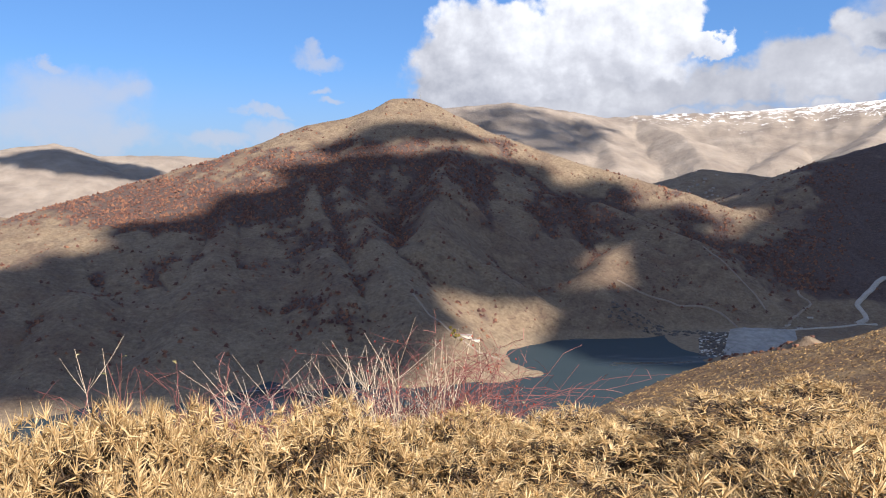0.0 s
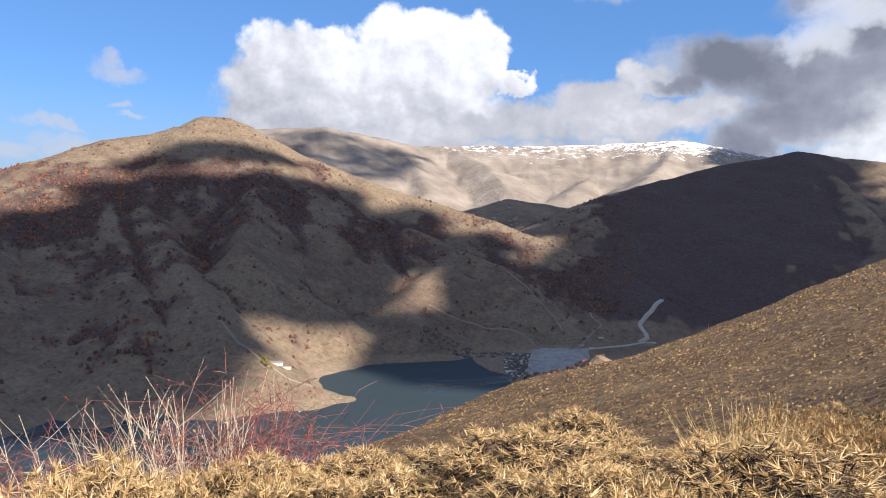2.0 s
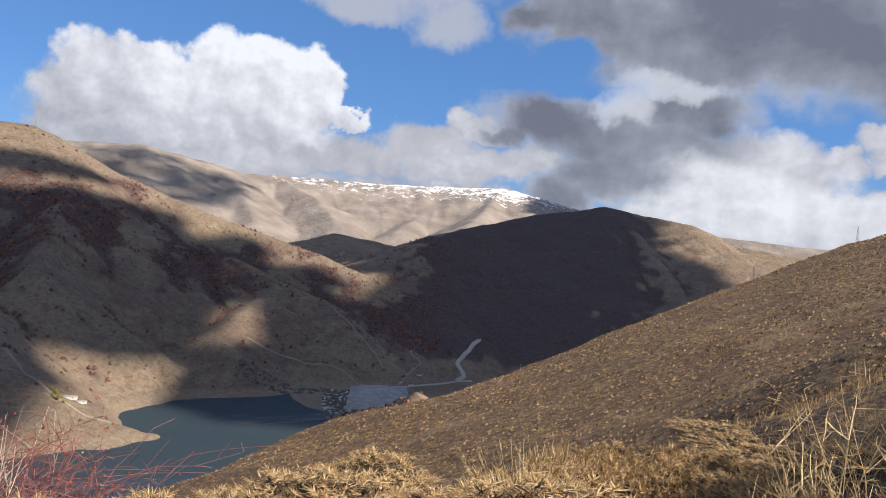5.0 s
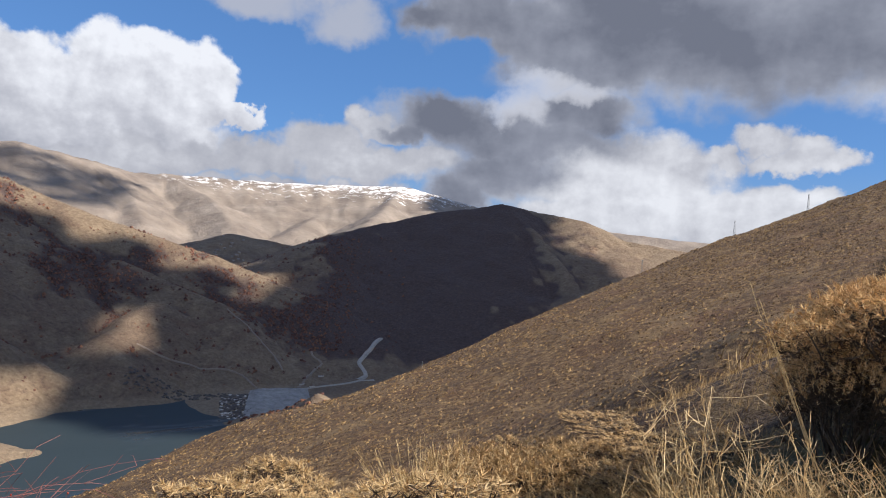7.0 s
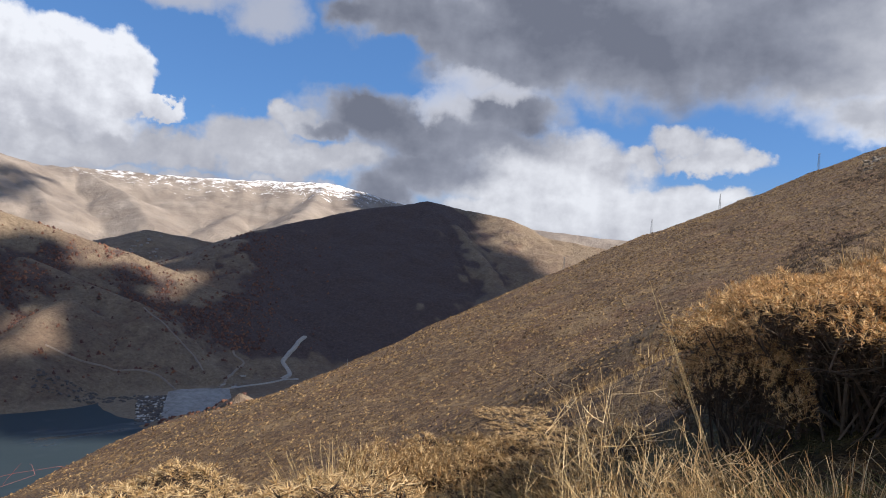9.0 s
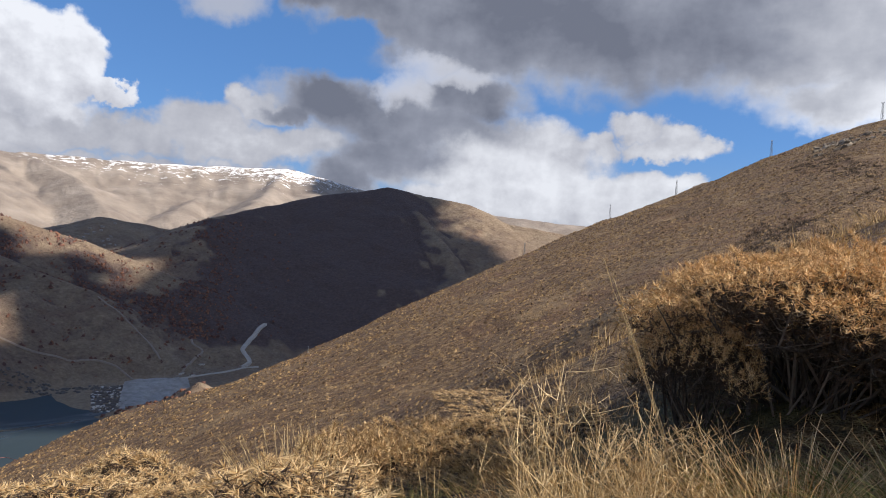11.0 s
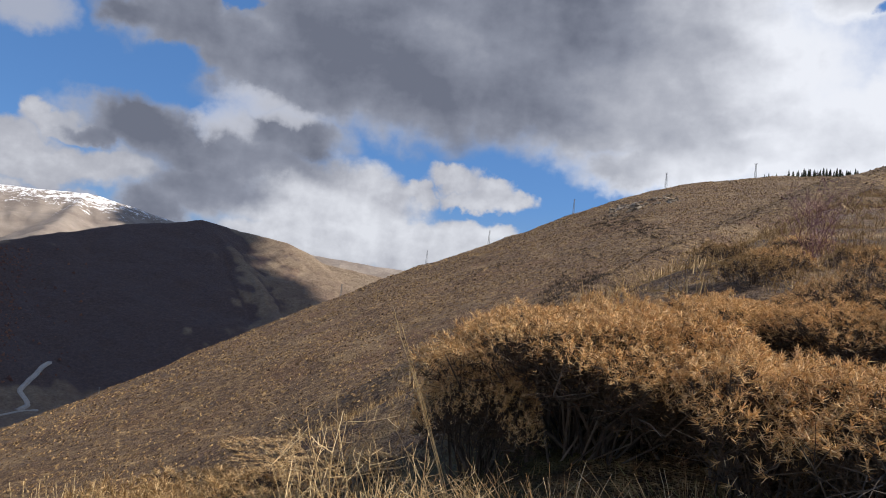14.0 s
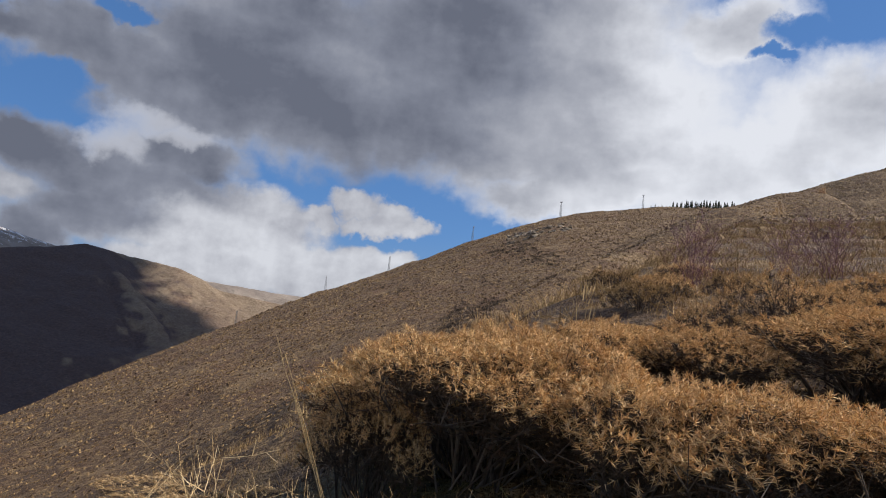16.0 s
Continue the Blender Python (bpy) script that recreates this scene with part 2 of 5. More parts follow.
VILLAGE_HILL = [(703, 2451, -27, 0.3), (743, 2387, -4, 0.3), (818, 2309, 26, 0.32), (997, 2293, 4, 0.3), (1096, 2247, -35, 0.3)]
FAR_RANGE = [(-408, 3879, 307, 0.42), (0, 3900, 362, 0.42), (340, 3885, 389, 0.42), (646, 3947, 350, 0.4), (873, 4108, 331, 0.38), (1077, 4163, 346, 0.36),
    (1555, 4116, 362, 0.34), (2022, 4020, 386, 0.34), (2391, 3812, 412, 0.36), (2581, 3686, 372, 0.36), (2770, 3546, 315, 0.36), (3237, 3126, 236, 0.36),
    (3731, 2516, 181, 0.36), (4443, 1191, 161, 0.36)]
FAR_SPUR_A = [(645, 3938, 342, 0.45), (758, 3417, 159, 0.4), (708, 3018, 49, 0.36)]
FAR_SPUR_B = [(1074, 4153, 338, 0.45), (1146, 3570, 210, 0.42), (1073, 3015, 67, 0.4)]
FAR_SPUR_C = [(2017, 4011, 377, 0.45), (1710, 3505, 177, 0.4), (1383, 3106, 71, 0.4)]
FAR_SPUR_D = [(2386, 3804, 404, 0.45), (2009, 3343, 239, 0.42), (1674, 2959, 119, 0.4)]
PLAIN_HILLS = [(-4157, 2400, 126, 0.36), (-2955, 3782, 117, 0.36), (-2465, 4119, 151, 0.38), (-2224, 4254, 201, 0.38), (-2029, 4350, 134, 0.36), (-1868, 4422, 134, 0.34),
    (-1515, 4555, 126, 0.34), (-834, 4727, 101, 0.34)]
PLAIN_FOOT = [(-2893, 3447, -94, 0.12), (-2240, 3880, -102, 0.12), (-1810, 4065, -78, 0.12), (-1301, 4256, -62, 0.12)]
LEFT_KNOLL = [(-1416, 1812, -60, 0.25), (-1253, 1929, -88, 0.25), (-1182, 2031, -123, 0.25)]
VALLEY_FLOOR = [(346, 879, -193, 0.1), (416, 893, -190, 0.1), (478, 907, -188, 0.1), (560, 958, -187, 0.12), (611, 1067, -184, 0.14), (725, 1198, -169, 0.15),
    (824, 1487, -134, 0.15), (854, 1918, -81, 0.15), (804, 2208, -37, 0.15), (896, 2758, -10, 0.1), (1349, 3338, 19, 0.1)]
BANK = [(345, 677, -148, 0.7), (325, 731, -176, 0.7), (306, 777, -194, 0.7), (289, 785, -200, 0.35)]
BANK_LOW = [(270, 580, -148, 0.8), (230, 650, -186, 0.8), (219, 673, -198, 0.35)]
RIDGES = [MAIN_WEST, MAIN_EAST, SPUR_PENINSULA, SPUR_BAY, SPUR_EAST, SPUR_PATCH, SPUR_HUMP, SPUR_MID, SPUR_LEFT, SPUR_LOW, DARK_HILL, DARK_SPUR_A, DARK_SPUR_B, DARK_SPUR_C, DARK_SPUR_D, VILLAGE_HILL, FAR_RANGE, FAR_SPUR_A, FAR_SPUR_B, FAR_SPUR_C, FAR_SPUR_D, PLAIN_HILLS, PLAIN_FOOT, LEFT_KNOLL, VALLEY_FLOOR, BANK, BANK_LOW]

# how far the crest of the near hillside lies, by azimuth
CREST_AZ = [-90, -30, 0, 9.5, 18, 30, 39, 49, 54, 59, 64, 69, 75, 80, 84, 88, 97, 130]
CREST_R = [125, 150, 175, 188, 230, 220, 243, 332, 368, 452, 500, 580, 670, 720, 762, 788, 800, 800]
NEAR_SPUR = [(85, 35, -1, 0.6), (122, 42, 7, 0.95), (208, 38, 30, 0.9), (288, 13, 59, 0.45), (375, -15, 86, 0.36), (470, -58, 120, 0.36), (650, -112, 175, 0.36), (825, -150, 215, 0.36)]

_perm = np.random.RandomState(7).permutation(512)
_ang = np.random.RandomState(8).rand(512) * 2 * np.pi
_gx, _gy = np.cos(_ang), np.sin(_ang)


def perlin(x, y):
    """Gradient noise, about -0.7 to 0.7."""
    xi, yi = np.floor(x).astype(np.int64), np.floor(y).astype(np.int64)
    xf, yf = x - xi, y - yi
    u, v = xf ** 3 * (xf * (xf * 6 - 15) + 10), yf ** 3 * (yf * (yf * 6 - 15) + 10)

    def corner(i, j):
        h = _perm[(_perm[(xi + i) & 511] + yi + j) & 511]
        return _gx[h] * (xf - i) + _gy[h] * (yf - j)
    a = corner(0, 0) * (1 - u) + corner(1, 0) * u
    b = corner(0, 1) * (1 - u) + corner(1, 1) * u
    return a * (1 - v) + b * v


def fbm(x, y, octaves=4, gain=0.5):
    out, amp = 0.0, 1.0
    for k in range(octaves):
        out = out + amp * perlin(x * 2 ** k + 17.3 * k, y * 2 ** k - 9.1 * k)
        amp *= gain
    return out


def ridge_height(x, y, ridge, best, away, along, first=0.0):
    """Raises best to the slopes that fall from one ridge; away, along: the distance to the crest that rules, and the way along it."""
    length = first
    for (x0, y0, z0, s0), (x1, y1, z1, s1) in zip(ridge, ridge[1:]):
        dx, dy = x1 - x0, y1 - y0
        t = np.clip(((x - x0) * dx + (y - y0) * dy) / (dx * dx + dy * dy), 0, 1)
        d = np.hypot(x - x0 - t * dx, y - y0 - t * dy)
        z = z0 + t * (z1 - z0) - (s0 + t * (s1 - s0)) * (np.sqrt(d * d + 64) - 8)
        won = z > best
        np.copyto(best, z, where=won)
        np.copyto(away, d, where=won)
        span = math.hypot(dx, dy)
        np.copyto(along, length + t * span + np.arctan2(d, 60) * 40 * np.sign((x - x0) * dy - (y - y0) * dx), where=won)
        length += span


def smooth_max(a, b, k):
    h = np.clip(0.5 + 0.5 * (a - b) / k, 0, 1)
    return b + (a - b) * h + k * h * (1 - h)


def near_height(x, y):
    """The slope on which the camera stands, and the hillside across the gully."""
    r, az_ = np.hypot(x, y), np.degrees(np.arctan2(x, y))
    over = np.maximum(0, r - np.interp(az_, CREST_AZ, CREST_R))
    side = 0.299 * x - 0.26 * y - 24.0 - np.where(over < 75, 0.0052 * over ** 2, 0.78 * over - 29.25)
    side = side + 3.2 * fbm(x / 85, y / 85, 4) * np.clip(r / 150 - 0.4, 0, 1)
    side = side - 6.0 * np.clip(fbm(x / 115 + 5, y / 230 + 3, 3), 0, 1) * np.clip((x - 240) / 150, 0, 1) * np.clip(1 - over / 20, 0, 1) * np.clip((np.interp(az_, CREST_AZ, CREST_R) - r) / 90, 0, 1)
    u = 0.9 * y - 2.0 + 0.35 * np.clip(x, 0, 3)
    fall = np.where(u > 0, u * u / (u + 1.5), 0)
    knoll = -1.35 + 0.2 * x + np.where(x > 0, 0.4 * (1 - np.exp(-np.maximum(x, 0) / 1.5)), 0) + 0.14 * np.clip((x - 0.4) / 1.4, 0, 1) - 0.03 * y - 0.75 * fall - 0.3 * np.maximum(0, r - 200) - 0.3 * np.maximum(0, -x - 3)
    side = side - 42 * np.clip((az_ - 74) / 15, 0, 1) ** 1.3 * np.clip(r / 750, 0, 1.2)
    spur, away, along = np.full_like(x, -1e6), np.zeros_like(x), np.zeros_like(x)
    ridge_height(x, y, NEAR_SPUR, spur, away, along)
    spur = spur - 0.0016 * away ** 2
    z = smooth_max(smooth_max(side, knoll, 3.0), spur + 2.0 * fbm(x / 50, y / 50, 3), 6.0)
    # the hollow in front of the big shrub, and hummocks of the far slope
    z = z - 0.2 * np.exp(-((x - 2.6) / 0.6) ** 2 - ((y + 0.1) / 0.9) ** 2) + (0.5 * fbm(x / 13, y / 13, 3) + 0.9 * fbm(x / 34 + 3, y / 34, 2)) * np.clip(r / 70 - 0.6, 0, 1)
    z = z - 0.38 * np.exp(-((x - 2.8) / 1.1) ** 2 - ((y - 2.3) / 1.1) ** 2)
    # hummocks underfoot stay out of the way of the lens
    return z + (0.10 * fbm(x / 1.9, y / 1.9, 3) + 0.22 * fbm(x / 7, y / 7, 2)) * np.clip(r / 3 - 0.2, 0, 1)


def land(x, y, which=False):
    """The height of the ground, and on demand where the near hill rules."""
    x, y = np.asarray(x, float), np.asarray(y, float)
    best, away, along = np.full(x.shape, LAKE - 24.0), np.full(x.shape, 400.0), np.zeros(x.shape)
    far = np.hypot(x, y)
    w = np.clip((far - 300) / 300, 0, 1)
    wx, wy = x + w * 14 * fbm(x / 110, y / 110, 3), y + w * 14 * fbm(x / 110 + 40, y / 110, 3)
    for k, ridge in enumerate(RIDGES):
        ridge_height(wx, wy, ridge, best, away, along, 700.0 * k)
    big = np.clip((far - 350) / 300, 0, 1)
    up = np.clip((best - LAKE) / 50, 0, 1)
    off = np.clip(away / 160, 0.03, 1)
    size = np.where(far > 2600, 2.4, 1.0)
    # rills that run down the slopes, and a little roughness
    lane = along + 12 * fbm(x / 60, y / 60, 2)
    rills = 0.65 * np.sqrt(perlin(lane / np.where(far > 2600, 190, 75), away / 420) ** 2 + 0.006) + 0.35 * np.sqrt(perlin(lane / np.where(far > 2600, 80, 31) + 9, away / 200) ** 2 + 0.006)
    best = best - big * up * off * np.where(far > 2600, 2.6, 1.0) * 11 * np.clip(0.62 - 1.7 * rills, 0, 1)
    best = best + big * up * np.clip(off, 0.3, 1) * (size * 4.2 * fbm(x / 90, y / 90, 3) + np.where(far > 2600, 0.0, 2.4) * fbm(x / 17, y / 17, 3) + np.where(far > 2600, 26.0, 0.0) * fbm(x / 380, y / 380, 4))
    near = np.where(far < 1300, near_height(x, y), -1e6)
    return (np.maximum(best, near), near > best) if which else np.maximum(best, near)


def heights(points):
    p = np.asarray(points, float).reshape(-1, 2)
    return land(p[:, 0], p[:, 1])


def scrub_shade_cover(x, y, z, hollow):
    """How thick the scrub oak stands: in belts across the big mountain, thickest in the hollows; plus shade painted
    over the dark hill.
    """
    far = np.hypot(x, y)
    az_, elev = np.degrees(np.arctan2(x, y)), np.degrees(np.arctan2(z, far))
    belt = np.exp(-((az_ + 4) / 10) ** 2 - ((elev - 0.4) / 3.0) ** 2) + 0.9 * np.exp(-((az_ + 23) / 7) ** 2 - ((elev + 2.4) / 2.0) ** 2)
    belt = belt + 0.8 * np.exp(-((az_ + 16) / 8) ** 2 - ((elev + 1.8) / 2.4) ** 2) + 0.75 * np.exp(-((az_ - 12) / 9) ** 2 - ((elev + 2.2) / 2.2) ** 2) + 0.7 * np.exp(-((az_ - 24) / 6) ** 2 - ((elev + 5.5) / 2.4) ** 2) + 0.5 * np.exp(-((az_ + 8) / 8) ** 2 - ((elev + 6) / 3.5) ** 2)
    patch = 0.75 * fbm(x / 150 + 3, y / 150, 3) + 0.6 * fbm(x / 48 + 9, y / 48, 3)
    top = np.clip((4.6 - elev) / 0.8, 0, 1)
    # the dark hill's cloud shade, put into the ground colour by azimuth and range
    hill_shade = 0.95 * np.clip((az_ - 24) / 5, 0, 1) * np.clip((46 - az_) / 5, 0, 1) * np.clip((far - 1050) / 150, 0, 1)
    return np.clip(1.6 * (belt * 0.78 + 1.35 * hill_shade + patch + 0.10 * hollow - 0.2), 0, 1) * np.maximum(top, hill_shade > 0.1) * np.clip((z - LAKE - 10) / 25, 0, 1) * (far < 2000) * (far > 640)


def mesh_from_arrays(name, verts, quads):
    me = bpy.data.meshes.new(name)
    n = quads.shape[1]
    me.vertices.add(len(verts))
    me.vertices.foreach_set("co", np.asarray(verts, np.float32).ravel())
    me.loops.add(quads.size)
    me.loops.foreach_set("vertex_index", quads.astype(np.int32).ravel())
    me.polygons.add(len(quads))
    me.polygons.foreach_set("loop_start", np.arange(0, quads.size, n, dtype=np.int32))
    me.update(calc_edges=True)
    me.validate()
    return me


def build_ground():
    """One sheet out to the horizon, on a web of rings that grow with the distance."""
    rings, r = [0.001, 0.1, 0.22, 0.35], 0.35
    while r < 4960:
        r *= 1 + (0.03 if r < 1.0 else 0.017 if r < 45 else 0.0115 if r < 640 else 0.0062 if r < 1950 else 0.012)
        rings.append(r)
    rr = np.array(rings)
    aa = np.radians(np.concatenate([np.arange(-36, 104, 0.2), np.arange(104, 324, 4.0)]))
    na, nr = len(aa), len(rr)
    x, y = np.outer(rr, np.sin(aa)), np.outer(rr, np.cos(aa))
    z, own = land(x.ravel(), y.ravel(), True)
    z = z.reshape(x.shape)
    verts = np.stack([x, y, z], -1).reshape(-1, 3)
    i, j = np.meshgrid(np.arange(nr - 1), np.arange(na), indexing="ij")
    k = (j + 1) % na
    quads = np.stack([i * na + j, (i + 1) * na + j, (i + 1) * na + k, i * na + k], -1).reshape(-1, 4)[:, ::-1]
    me = mesh_from_arrays("ground", verts, quads)
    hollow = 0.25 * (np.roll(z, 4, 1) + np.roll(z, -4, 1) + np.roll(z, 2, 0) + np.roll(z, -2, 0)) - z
    # scrub cover, with the dark hill's painted shade in it
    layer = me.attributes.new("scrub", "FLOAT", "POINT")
    layer.data.foreach_set("value", (scrub_shade_cover(x, y, z, np.clip(hollow, -3, 5)) * ~own.reshape(z.shape)).ravel().astype(np.float32))
    layer = me.attributes.new("near_hill", "FLOAT", "POINT")
    layer.data.foreach_set("value", own.astype(np.float32))
    me.polygons.foreach_set("use_smooth", np.ones(len(me.polygons), bool))
    ob = new("ground", me)
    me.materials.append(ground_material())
    return tagged(ob, "dry autumn hills of tan grass, scrub and bare shore, with snow on the far range", "ground", kind="structure")

# ---- materials ----
def material(name):
    m = bpy.data.materials.new(name)
    m.use_nodes = True
    n = Nodes(m.node_tree)
    out = n.tree.nodes.new("ShaderNodeOutputMaterial")
    return m, n, out


def finish(n, out, colour, rough=0.8, bump=None, strength=0.4, distance=0.05, **more):
    sh = n.node("ShaderNodeBsdfPrincipled", Base_Color=colour if not isinstance(colour, tuple) else (*colour, 1), Roughness=rough, **more)
    if bump is not None:
        b = n.node("ShaderNodeBump", Height=bump, Strength=strength, Distance=distance)
        n.tree.links.new(b.outputs[0], sh.inputs["Normal"])
    n.tree.links.new(sh.outputs[0], out.inputs[0])
    return sh


def ground_material():
    m, n, out = material("dry_hill_ground")
    p = n.tree.nodes.new("ShaderNodeNewGeometry").outputs["Position"]
    s = n.node("ShaderNodeSeparateXYZ", Vector=p)
    z = s.outputs[2]
    away = n.vmath("LENGTH", n.vmath("MULTIPLY", p, (1, 1, 0)), out=1)
    # far slopes: grass, scrub and earth
    n1, n2, n3 = n.noise(p, 0.006, 6, 0.6), n.noise(p, 0.03, 6, 0.65), n.noise(p, 0.22, 5, 0.7)
    grass = n.ramp(n3, (0.25, (0.14, 0.102, 0.07)), (0.5, (0.225, 0.17, 0.116)), (0.75, (0.31, 0.245, 0.17)))
    scrub = n.ramp(n3, (0.3, (0.055, 0.034, 0.03)), (0.6, (0.12, 0.07, 0.054)), (0.8, (0.18, 0.11, 0.078)))
    f = n.step(n.math("ADD", n.math("MULTIPLY", n1, 0.6), n.math("MULTIPLY", n2, 0.55)), 0.5, 0.66)
    hill = n.mix(n.math("MULTIPLY", f, 0.45), grass, scrub)
    tussock = n.step(n.noise(p, 0.10, 6, 0.78), 0.5, 0.62)
    hill = n.mix(n.math("MULTIPLY", tussock, 0.45), hill, scrub)
    pale = n.step(n.noise(n.vmath("ADD", p, (310.0, 90.0, 0.0)), 0.02, 6, 0.7), 0.55, 0.68)
    hill = n.mix(n.math("MULTIPLY", pale, 0.4), hill, (0.34, 0.27, 0.185))
    red = n.step(n.noise(p, 0.012, 4, 0.6), 0.56, 0.7)
    hill = n.mix(n.math("MULTIPLY", red, 0.25), hill, (0.2, 0.105, 0.06))
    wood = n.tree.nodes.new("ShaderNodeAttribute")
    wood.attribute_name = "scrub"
    # dark ground under the scrub; also the colour of the dark hill's painted shade
    litter_shade = n.ramp(n3, (0.3, (0.05, 0.036, 0.037)), (0.55, (0.095, 0.064, 0.058)), (0.8, (0.165, 0.115, 0.092)))
    hill = n.mix(n.step(n.math("ADD", wood.outputs["Fac"], n.math("MULTIPLY", n.math("SUBTRACT", n3, 0.5), 0.9)), 0.1, 0.75), hill, litter_shade)
    # drawdown strip along the water
    shore = n.step(n.math("ADD", z, n.math("MULTIPLY", n2, -9.0)), LAKE + 7.0, LAKE - 1.0)
    bare = n.ramp(n3, (0.3, (0.20, 0.155, 0.11)), (0.7, (0.33, 0.26, 0.18)))
    hill = n.mix(n.math("MULTIPLY", shore, 0.7), hill, bare)
    # the far range: pale rock, then snow
    range_rock = n.ramp(n.noise(p, 0.006, 8, 0.62), (0.3, (0.17, 0.142, 0.125)), (0.5, (0.25, 0.213, 0.185)), (0.72, (0.35, 0.305, 0.265)))
    hill = n.mix(n.step(away, 2500.0, 3100.0), hill, range_rock)
    line = n.math("ADD", z, n.math("MULTIPLY", n.math("SUBTRACT", n.noise(p, 0.02, 8, 0.8), 0.5), 950.0))
    hill = n.mix(n.math("MULTIPLY", n.step(line, 352.0, 384.0), n.math("MULTIPLY", n.step(away, 3800.0, 4050.0), n.step(s.outputs[0], 900.0, 1300.0))), hill, (0.86, 0.88, 0.92))
    # near hillside: stony tan ground with low cushions
    a1, a2, a3 = n.noise(p, 0.035, 6, 0.65), n.noise(p, 0.6, 6, 0.7), n.noise(p, 9.0, 5, 0.7)
    near = n.ramp(n.math("ADD", n.math("MULTIPLY", a2, 0.5), n.math("MULTIPLY", a3, 0.5)), (0.44, (0.028, 0.013, 0.006)), (0.5, (0.165, 0.098, 0.041)), (0.56, (0.43, 0.29, 0.13)))
    clod = n.step(n.voronoi(n.vmath("ADD", p, n.scaled(n.noise(p, 0.8, 3, 0.6, colour=True), 0.9)), 0.9), 0.18, 0.5)
    near = n.mix(n.math("MULTIPLY", clod, 0.55), near, (0.085, 0.046, 0.025))
    near = n.mix(n.math("MULTIPLY", n.step(a1, 0.5, 0.68), 0.5), near, (0.15, 0.075, 0.04))
    near = n.mix(n.math("MULTIPLY", n.step(n.noise(p, 0.15, 6, 0.72), 0.52, 0.62), 0.5), near, (0.075, 0.042, 0.026))
    near = n.mix(n.math("MULTIPLY", n.step(n.noise(p, 0.06, 4, 0.6), 0.55, 0.7), 0.35), near, (0.36, 0.255, 0.135))
    mossy = n.math("MULTIPLY", n.step(n.noise(p, 0.8, 4, 0.6), 0.42, 0.55), n.step(away, 4.2, 3.0))
    near = n.mix(n.math("MULTIPLY", mossy, 0.7), near, (0.07, 0.085, 0.03))
    near_hill = n.tree.nodes.new("ShaderNodeAttribute")
    near_hill.attribute_name = "near_hill"
    colour = n.mix(near_hill.outputs["Fac"], hill, near)
    bump_near = n.math("ADD", n.math("MULTIPLY", n.noise(p, 1.1, 7, 0.78), 1.5), n.math("MULTIPLY", n.noise(p, 14.0, 4, 0.7), 0.08))
    bump_far = n.math("MULTIPLY", n.math("ADD", n2, n.math("MULTIPLY", n3, 0.35)), 14.0)
    finish(n, out, colour, 0.92, n.math("ADD", bump_near, n.math("MULTIPLY", bump_far, n.step(away, 250.0, 700.0))), 0.7, 1.0)
    return m


def water_material():
    m, n, out = material("lake_water")
    p = n.tree.nodes.new("ShaderNodeNewGeometry").outputs["Position"]
    h = n.math("ADD", n.math("MULTIPLY", n.noise(p, 0.35, 4, 0.6), 0.5), n.noise(n.vmath("MULTIPLY", p, (0.4, 1, 1)), 0.09, 3, 0.5))
    col = n.mix(n.noise(p, 0.01, 3, 0.5), (0.022, 0.036, 0.045), (0.034, 0.05, 0.06))
    wind = n.step(n.noise(n.vmath("MULTIPLY", p, (1.0, 2.2, 1.0)), 0.0042, 4, 0.5, 0.6), 0.38, 0.52)
    finish(n, out, col, n.math("ADD", 0.06, n.math("MULTIPLY", wind, 0.55)), h, 0.09, 1.0, IOR=1.33)
    return m


def build_lake(name, label, x0, x1, y0, y1):
    bm = bmesh.new()
    vs = [bm.verts.new(v) for v in ((x0, y0, LAKE), (x1, y0, LAKE), (x1, y1, LAKE), (x0, y1, LAKE))]
    bm.faces.new(vs)
    me = bpy.data.meshes.new(name)
    bm.to_mesh(me)
    me.materials.append(WATER)
    return tagged(new(name, me), label, "water", kind="structure")


WATER = water_material()
build_ground()
build_lake("water", "dark blue-grey reservoir between brown hills", -900, 700, 250, 1150)
build_lake("water_far", "pale blue lake far off on the plain", -3800, -700, 1900, 4700)

# ---- clouds that stand between the sun and the valley ----
def cloud_material():
    m, n, out = material("cloud")
    p = n.tree.nodes.new("ShaderNodeNewGeometry").outputs["Position"]
    finish(n, out, n.mix(n.noise(p, 0.01, 4, 0.6), (0.78, 0.79, 0.82), (0.9, 0.9, 0.9)), 1.0)
    return m


CLOUD = cloud_material()
